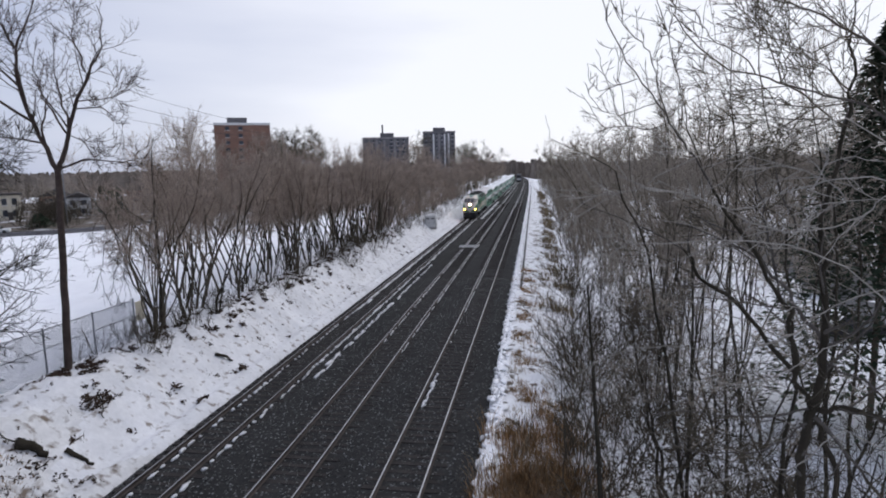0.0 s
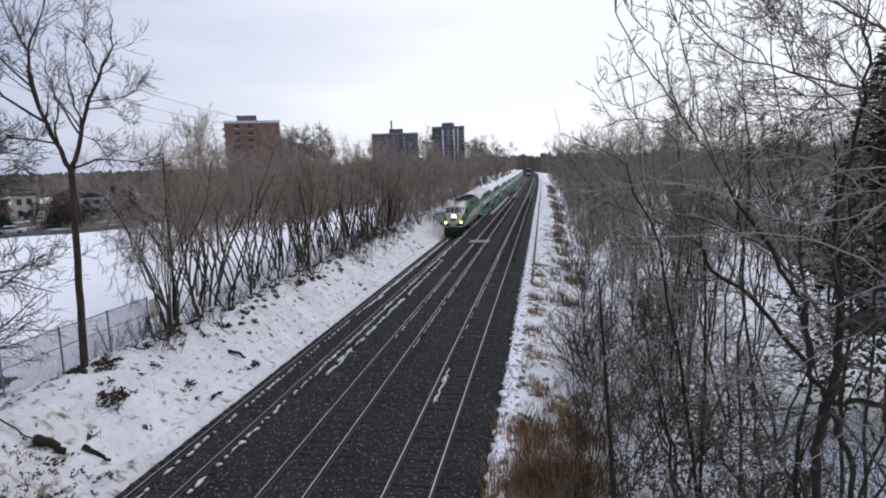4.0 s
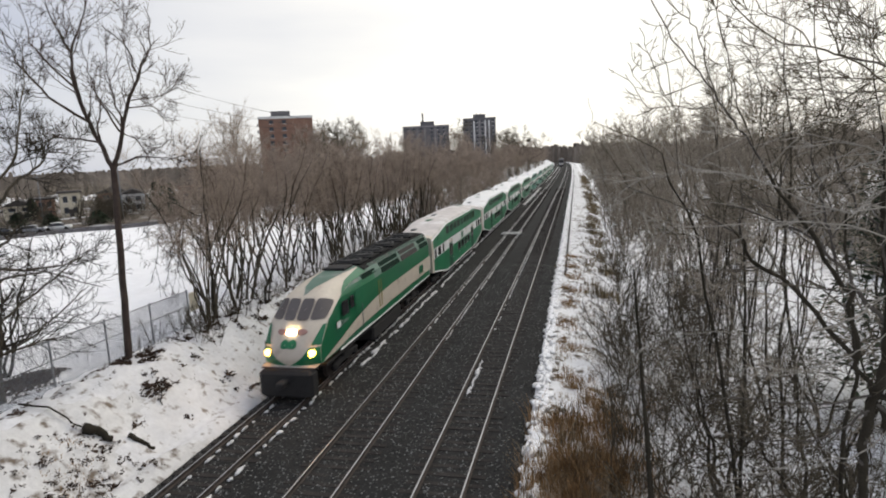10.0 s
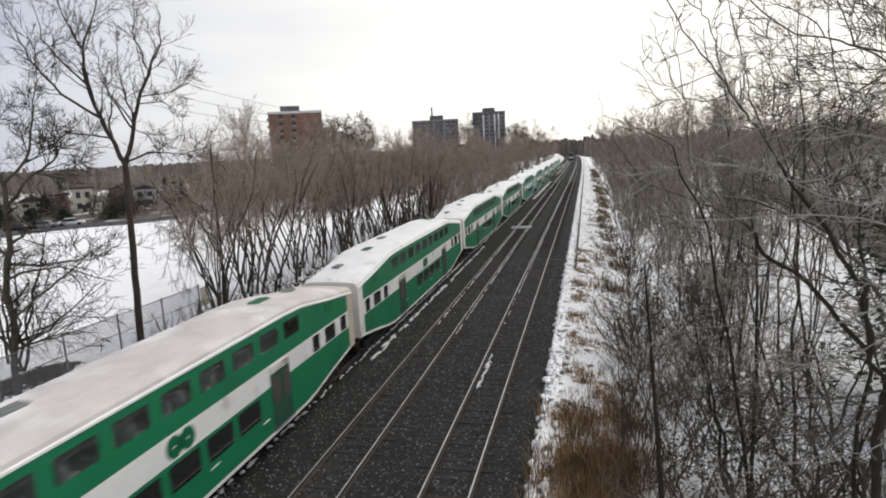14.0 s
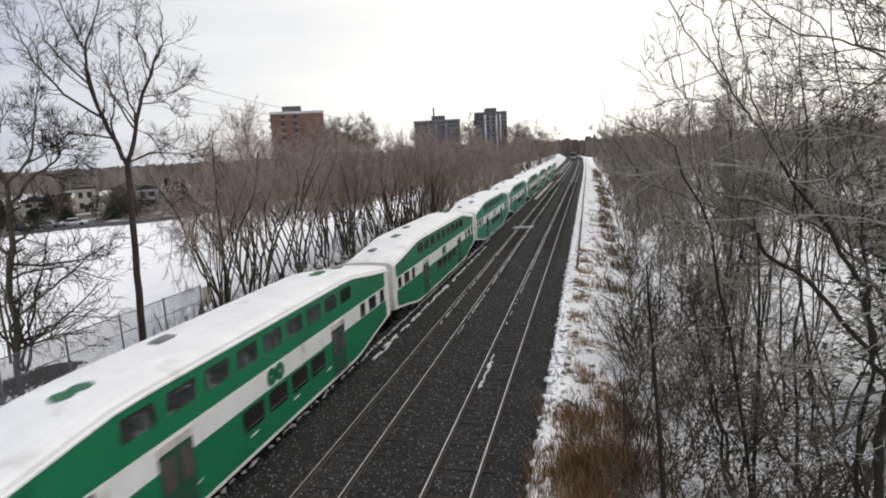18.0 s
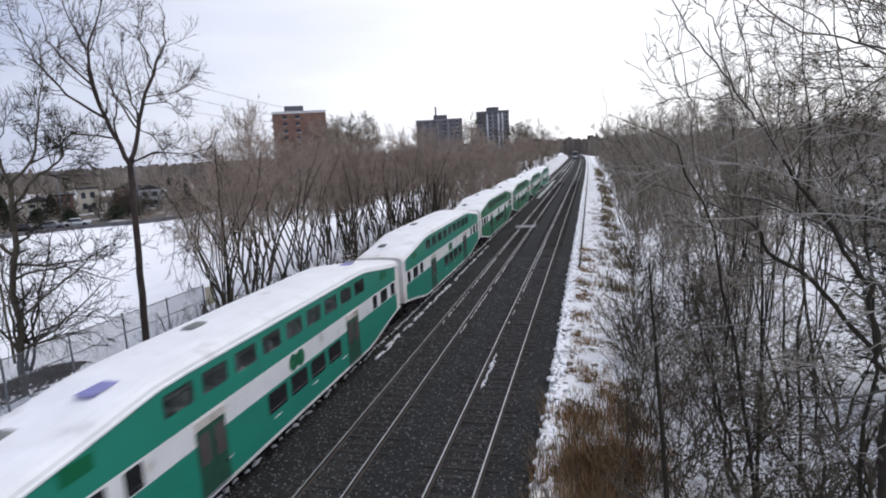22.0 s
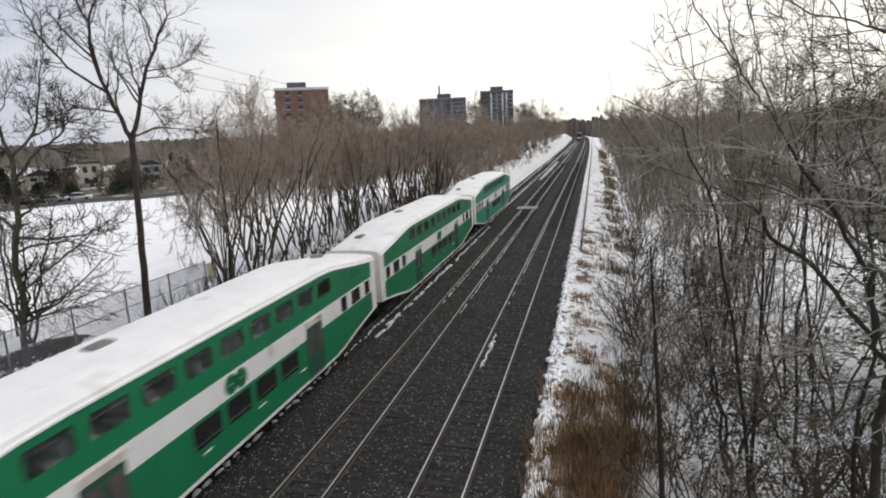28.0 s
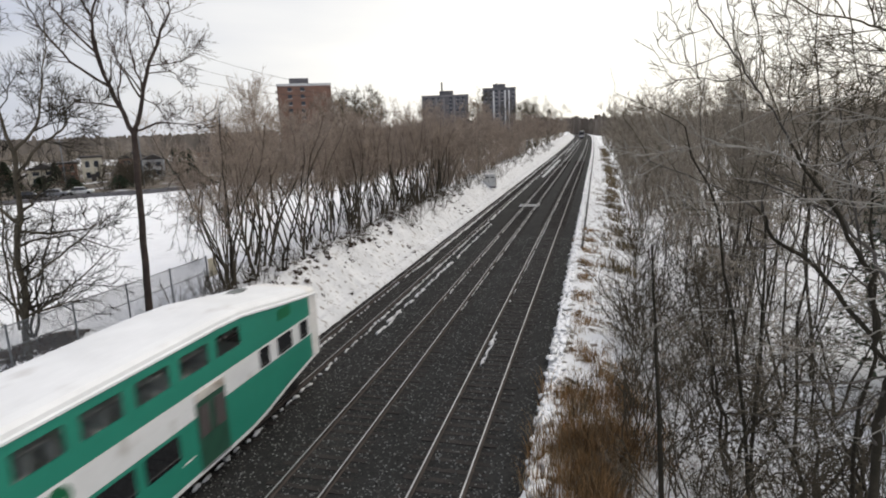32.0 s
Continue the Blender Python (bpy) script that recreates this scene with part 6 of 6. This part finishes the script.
# ---- line-side cabinets ----
cab = thing("signal_cabinet", -16.3, 93, land(-16.3, 93), 0, "pale grey steel signal cabinet on the snowy bank", "cabinet")
part("body", block(0, 0, 1.05, 1.7, 1.2, 1.8, 0.05), CABGREY, cab)
for x in (-0.42, 0.42):
    d = part("door", block(x, -0.63, 1.05, 0.72, 0.06, 1.5, 0.02), CABGREY, cab)
    part("handle", block(x + 0.22, -0.68, 1.0, 0.05, 0.05, 0.25, 0.01), BLACK, d)
    part("vent", block(x, -0.67, 1.55, 0.5, 0.02, 0.22, 0.005), PANEL, d)
part("roof", block(0, 0, 2.0, 1.9, 1.4, 0.1, 0.03), OLDSNOW, cab, "roof under snow")
part("plinth", block(0, 0, 0.0, 1.6, 1.1, 0.3, 0.02), CONCRETE, cab)
for x in (-0.95, 0.95):
    s = Shape()
    s.cyl((x, -0.8, -0.2), (x, -0.8, 1.5), 0.05, 8)
    part("guard_post", s, STEEL, cab)


# ---- buildings ----
def slab(x, y, z0, z1, rz, w, d, wall, label, floors, cols, roofparts, fascia=None, stripes=()):
    """An apartment tower: walls, roof edge, rows of windows with sills on the front and the side, roof huts."""
    b = thing("apartment_tower", x, y, z0, rz, label, "building")
    hgt = z1 - z0
    part("wall", block(0, 0, hgt / 2, w, d, hgt, 0.05), wall, b)
    part("roof_edge", block(0, 0, hgt + 0.5, w + 0.5, d + 0.5, 1.0, 0.05), fascia or wall, b)
    for px, py, sx, sy, sz, m in roofparts:
        part("roof_hut", block(px, py, hgt + 1 + sz / 2, sx, sy, sz, 0.05), m, b)
    for px, sx, m in stripes:
        part("wall_strip", block(px, -d / 2 - 0.12, hgt / 2 - 0.5, sx, 0.25, hgt - 1, 0.02), m, b)
    fh = hgt / floors
    for f in range(floors):
        for px in cols:
            q = Shape()
            q.box(px, -d / 2 - 0.02, (f + 0.55) * fh, 1.7, 0.12, fh * 0.5)
            win = part("window", q, WINDOW, b)
            part("sill", block(px, -d / 2 - 0.12, (f + 0.26) * fh, 1.9, 0.25, 0.14), FASCIA, win)
        part("balcony", block(-w / 2 - 0.5, 0, (f + 0.35) * fh, 1.0, d * 0.4, 1.1, 0.03), FASCIA, b)
    return b


x, y = polar(-27.0, 272)
slab(x, y, 0.5, 29.4, 27, 22, 18, BRICK, "red-brick apartment tower with a white roof edge", 10, (-6.0, -0.8), [(-2, 0, 8, 6, 2.6, DARKWALL)], FASCIA)
x, y = polar(-14.05, 450)
slab(x, y, 0.5, 32.2, 14, 33.5, 16, DARKWALL, "grey concrete apartment slab with a chimney", 11, (-13, -9, -4, 4, 9, 13), [(1, 0, 10, 6, 3.2, DARKWALL), (-2.2, 0, 1.2, 1.2, 9.5, DARKWALL)], CONCRETE,
     [(-1.0, 1.0, CONCRETE), (6.5, 1.0, CONCRETE), (-6.5, 1.0, CONCRETE)])
x, y = polar(-8.98, 450)
slab(x, y, 0.5, 35.8, 9, 23.5, 16, DARKWALL, "dark apartment tower with pale vertical strips", 12, (-9.5, -6, -2.2, 2.2, 9.8), [(0, 0, 9, 8, 2.8, DARKWALL), (-2, 0, 0.5, 0.5, 4, DARKWALL), (1, 0, 0.5, 0.5, 3.6, DARKWALL)],
     None, [(-4.0, 0.9, FASCIA), (0, 0.8, CONCRETE), (4.2, 0.9, FASCIA), (7.0, 1.0, FASCIA)])


def house(x, y, rz, w, d, hgt, wall, label, flat=True):
    b = thing("house", x, y, land(x, y) - 0.1, rz, label, "house")
    part("wall", block(0, 0, hgt / 2, w, d, hgt, 0.03), wall, b)
    if flat:
        part("roof", block(0, 0, hgt + 0.15, w + 0.8, d + 0.8, 0.4, 0.05), SHINGLE, b)
    else:
        s = Shape()
        a, e, t = w / 2 + 0.4, d / 2 + 0.4, hgt + w * 0.24
        s.add([(-a, -e, hgt), (a, -e, hgt), (a, e, hgt), (-a, e, hgt), (0, -e, t), (0, e, t)], [(0, 1, 4), (3, 5, 2), (0, 4, 5, 3), (1, 2, 5, 4), (3, 2, 1, 0)])
        part("roof", s, SHINGLE, b)
    for px in (-w * 0.22, w * 0.22):
        for pz in (hgt * 0.3, hgt * 0.74):
            win = part("window", block(px, -d / 2 - 0.02, pz, w * 0.22, 0.1, hgt * 0.24), WINDOW, b)
            part("sill", block(px, -d / 2 - 0.08, pz - hgt * 0.14, w * 0.26, 0.2, 0.1), FASCIA, win)
    part("door", block(0, -d / 2 - 0.02, 1.0, 0.95, 0.1, 2.0), SHINGLE, b)
    return b


x, y = polar(-44.9, 165)
house(x, y, 45, 4.2, 4.5, 5.8, STUCCO, "cream stucco house with two dark windows")
x, y = polar(-46.6, 168)
house(x, y, 45, 3.6, 8, 4.6, BRICK, "small red-brick house beside the cream one")
x, y = polar(-48.3, 172)
house(x, y, 45, 6.0, 8, 3.4, STUCCO, "low pale house with a dark roof", False)
x, y = polar(-40.3, 168)
house(x, y, 40, 5.0, 8, 4.6, FASCIA, "low white house behind the winter shrubs", False)
for az, dist, wd, m in ((-52, 185, 9, BRICK), (-35.5, 230, 10, BRICK), (-33, 240, 9, BRICK), (-41.8, 200, 8, BRICK), (-55.5, 180, 9, BRICK), (-31, 225, 8, BRICK)):
    x, y = polar(az, dist)
    house(x, y, -az, wd, 8, 4.2, m, "low suburban house beyond the snowy field", False)

# street at the far side of the field
road = Shape()
path = [polar(a, d) for a, d in ((-72, 112), (-60, 114), (-52, 118), (-46, 121), (-42, 119), (-38, 121), (-34, 132), (-29, 150), (-25, 170))]
road.loft([[(x, y, land(x, y) + 0.12), (x * 1.05, y * 1.05, land(x * 1.05, y * 1.05) + 0.12)] for x, y in path], closed=False)
solid("road_far", road, ASPHALT, "grey street with snow patches beyond the field", "road", kind="structure")
yard = Shape()
yard.loft([[(x * k, y * k, land(x * k, y * k) + 0.14) for k in (1.06, 1.2, 1.4, 1.7, 2.2)] for x, y in path], closed=False)
solid("yards_far", yard, YARD, "brown winter grass with snow patches round the houses", "ground", kind="structure")
kerb = Shape()
kerb.loft([[(x * 0.985, y * 0.985, 0.3), (x * 0.985, y * 0.985, 1.2), (x * 0.99, y * 0.99, 1.2), (x * 0.99, y * 0.99, 0.3)] for x, y in path[1:6]], closed=True, caps=True)
solid("low_wall", kerb, DARKWALL, "low dark retaining wall along the field's far edge", "wall", kind="structure")
road = Shape()
road.loft([[(24 + 0.12 * (y - 40), y, -2.25), (33 + 0.14 * (y - 40), y, -2.25)] for y in (20, 40, 60, 80, 110, 150)], closed=False)
solid("road_right", road, ASPHALT, "grey road with snow patches behind the trees", "road", kind="structure")


def car(x, y, rz, paint, label, z=None):
    c = thing("parked_car", x, y, land(x, y) + 0.12 if z is None else z, rz, label, "car", "parked cars")
    s = Shape()
    s.box(0, 0, 0.55, 1.75, 4.3, 0.6, 0, 0.14)
    part("body", s, paint, c)
    s = Shape()
    s.loft([[(a * k, b * m + 0.15, z) for a, b in ((-0.8, -1.2), (0.8, -1.2), (0.8, 1.3), (-0.8, 1.3))] for z, k, m in ((0.85, 1, 1), (1.35, 0.8, 0.62))], caps=True)
    part("cabin", s, GLASS, c)
    part("roof", block(0, 0.15, 1.37, 1.28, 1.5, 0.06, 0.02), paint, c)
    for a in (-0.78, 0.78):
        for b in (-1.35, 1.35):
            w = Shape()
            w.cyl((a - 0.1, b, 0.32), (a + 0.1, b, 0.32), 0.32, 14)
            part("wheel", w, BLACK, c)
    return c


for az, d, m, l in ((-47.8, 124, CARGREY, "grey parked car on the street"), (-46.0, 125, FASCIA, "white parked car on the street"), (-49.5, 123, BLACK, "black parked car on the street"),
                    (-31.0, 147, CARRED, "red parked car on the street"), (-26.3, 168, CARRED, "red parked car on the street"), (-27.6, 161, CARRED, "red parked car on the street")):
    x, y = polar(az, d)
    car(x, y, -az + 80, m, l)
car(22.6, 44.6, -62, BLACK, "dark parked car beside the road behind the trees", land(22.6, 44.6))


# conifers by the houses
def conifer(x, y, hgt, rad, seed, label, sprays=900, size=1.0):
    rr = random.Random(seed)
    t = thing("conifer", x, y, land(x, y), 0, label, "tree")
    s = Shape()
    s.cyl((0, 0, -0.1), (0, 0, hgt * 0.9), 0.14, 7)
    part("trunk", s, BARK, t)
    c = Shape()
    for k in range(sprays):
        f = rr.random() ** 0.7
        z = hgt * (0.05 + 0.95 * f)
        q = rad * (1 - f) ** 0.8 * rr.uniform(0.35, 1.1) + 0.1
        a = rr.random() * math.tau
        p = V((math.cos(a) * q, math.sin(a) * q, z))
        d = V((math.cos(a), math.sin(a), rr.uniform(-0.5, 0.3))) * rr.uniform(0.4, 0.9) * size
        n = V((-math.sin(a), math.cos(a), rr.uniform(-0.4, 0.4))) * rr.uniform(0.12, 0.3) * size
        c.add([p - d * 0.5 - n * 0.3, p - n, p + d * 0.5, p + n], [(0, 1, 2, 3)])
    part("crown", c, NEEDLE, t)
    return t


for az, d, hh, r, k in ((-38.6, 160, 7.0, 2.8, 3), (-37.9, 163, 6.2, 2.6, 4), (-47.5, 160, 5, 2.0, 5), (-50.8, 150, 6, 2.4, 6), (-43.1, 133, 2.8, 2.6, 9), (-37.4, 152, 6.6, 2.8, 14), (-53, 148, 6.5, 2.4, 15),
                        (-46.4, 135, 2.6, 2.2, 20), (-48.6, 136, 3.2, 2.2, 21), (-37.2, 136, 3.6, 2.4, 22), (-50.4, 137, 3.4, 2.4, 23)):
    x, y = polar(az, d)
    conifer(x, y, hh, r, k, "dark green conifer by the houses")
for x, y, hh, r, k in ((34, 74, 8, 2.6, 11), (27, 60, 6.5, 2.4, 12), (41, 80, 9, 3, 13)):
    conifer(x, y, hh, r, k, "dark conifer behind the bare thicket")

conifer(15.5, 29.0, 19.0, 5.4, 31, "tall dark conifer standing in the bare thicket", 15000, 0.55)

# street lamps and wires beyond the field
for az, d, hh in ((-41.2, 140, 11), (-46.9, 150, 10), (-52.5, 145, 10)):
    x, y = polar(az, d)
    p = thing("utility_pole", x, y, land(x, y), 0, "slim grey utility pole by the street", "pole", "utility poles")
    s = Shape()
    s.cyl((0, 0, 0), (0, 0, hh), 0.12, 8)
    part("pole", s, STEEL, p)
    part("cross_arm", block(0, 0, hh - 0.4, 1.8, 0.12, 0.12), STEEL, p)
for za, slope in ((33.5, -0.307), (29.4, -0.249), (25.5, -0.178)):
    s = Shape()
    s.tube([V((x, 150, za + slope * (x + 111) + 0.0016 * (x + 111) * (x + 84))) for x in range(-200, -57, 4)], 0.05, 0.05, 4)
    solid("power_line", s, WIRE, "dark overhead power line sagging across the sky", "power line", "overhead power lines")

# ---- far woods ----
fw = Shape()
rr = random.Random(8)
for k in range(9000):
    az = rr.uniform(-75, 60)
    d = rr.uniform(330, 900) if az < -12 or az > 6 else rr.uniform(560, 900)
    if -31 < az < -22 and d < 400:
        d += 200
    x, y = polar(az, d)
    g = 0.5
    hh = 8.8 + d * 0.0035 + rr.gauss(0, 1.1) if az < -12 else 13.0 + 3.0 * noise.noise((az * 0.7, 0, 0)) + rr.gauss(0, 1.6) if az < 4 else 8.5 + rr.gauss(0, 3.2)
    wx = rr.uniform(0.8, 2.6)
    lean = rr.gauss(0, 0.8)
    ca, sa = math.cos(radians(az)), -math.sin(radians(az))
    fw.add([(x - wx * ca, y - wx * sa, g - 8), (x + wx * ca, y + wx * sa, g - 8), (x + (lean + wx * 0.7) * ca, y + (lean + wx * 0.7) * sa, g + hh * rr.uniform(0.85, 0.97)),
            (x + lean * ca, y + lean * sa, g + hh), (x + (lean - wx * 0.7) * ca, y + (lean - wx * 0.7) * sa, g + hh * rr.uniform(0.85, 0.97))], [(0, 1, 2, 3, 4)])
solid("far_woods", fw, WOODS, "bare brown woods on the horizon", "woods", kind="stuff")

# ---- wooden ties, nearest the bridge as single pieces ----
tie_mesh = block(0, 0, -0.222, 2.6, 0.23, 0.11, 0.012).mesh("tie", TIE)
rest = Shape()
rr = random.Random(3)
for t, cx in ((track_left, TRACKS[0]), (track_mid, TRACKS[1]), (track_right, TRACKS[2])):
    for k in range(290):
        y = 7 + 0.56 * k
        if k < 95:
            o = part("tie", tie_mesh, TIE, t)
            o.matrix_basis = pose(cx + rr.uniform(-0.05, 0.05), y, rr.uniform(-0.012, 0.008), 0, 0, rr.uniform(-1.2, 1.2))
        else:
            rest.box(cx + bend(y), y, -0.21, 2.6, 0.23, 0.11)
solid("far_ties", rest, TIE, "dark wooden ties of the tracks further off", "ties", kind="stuff")

motions()
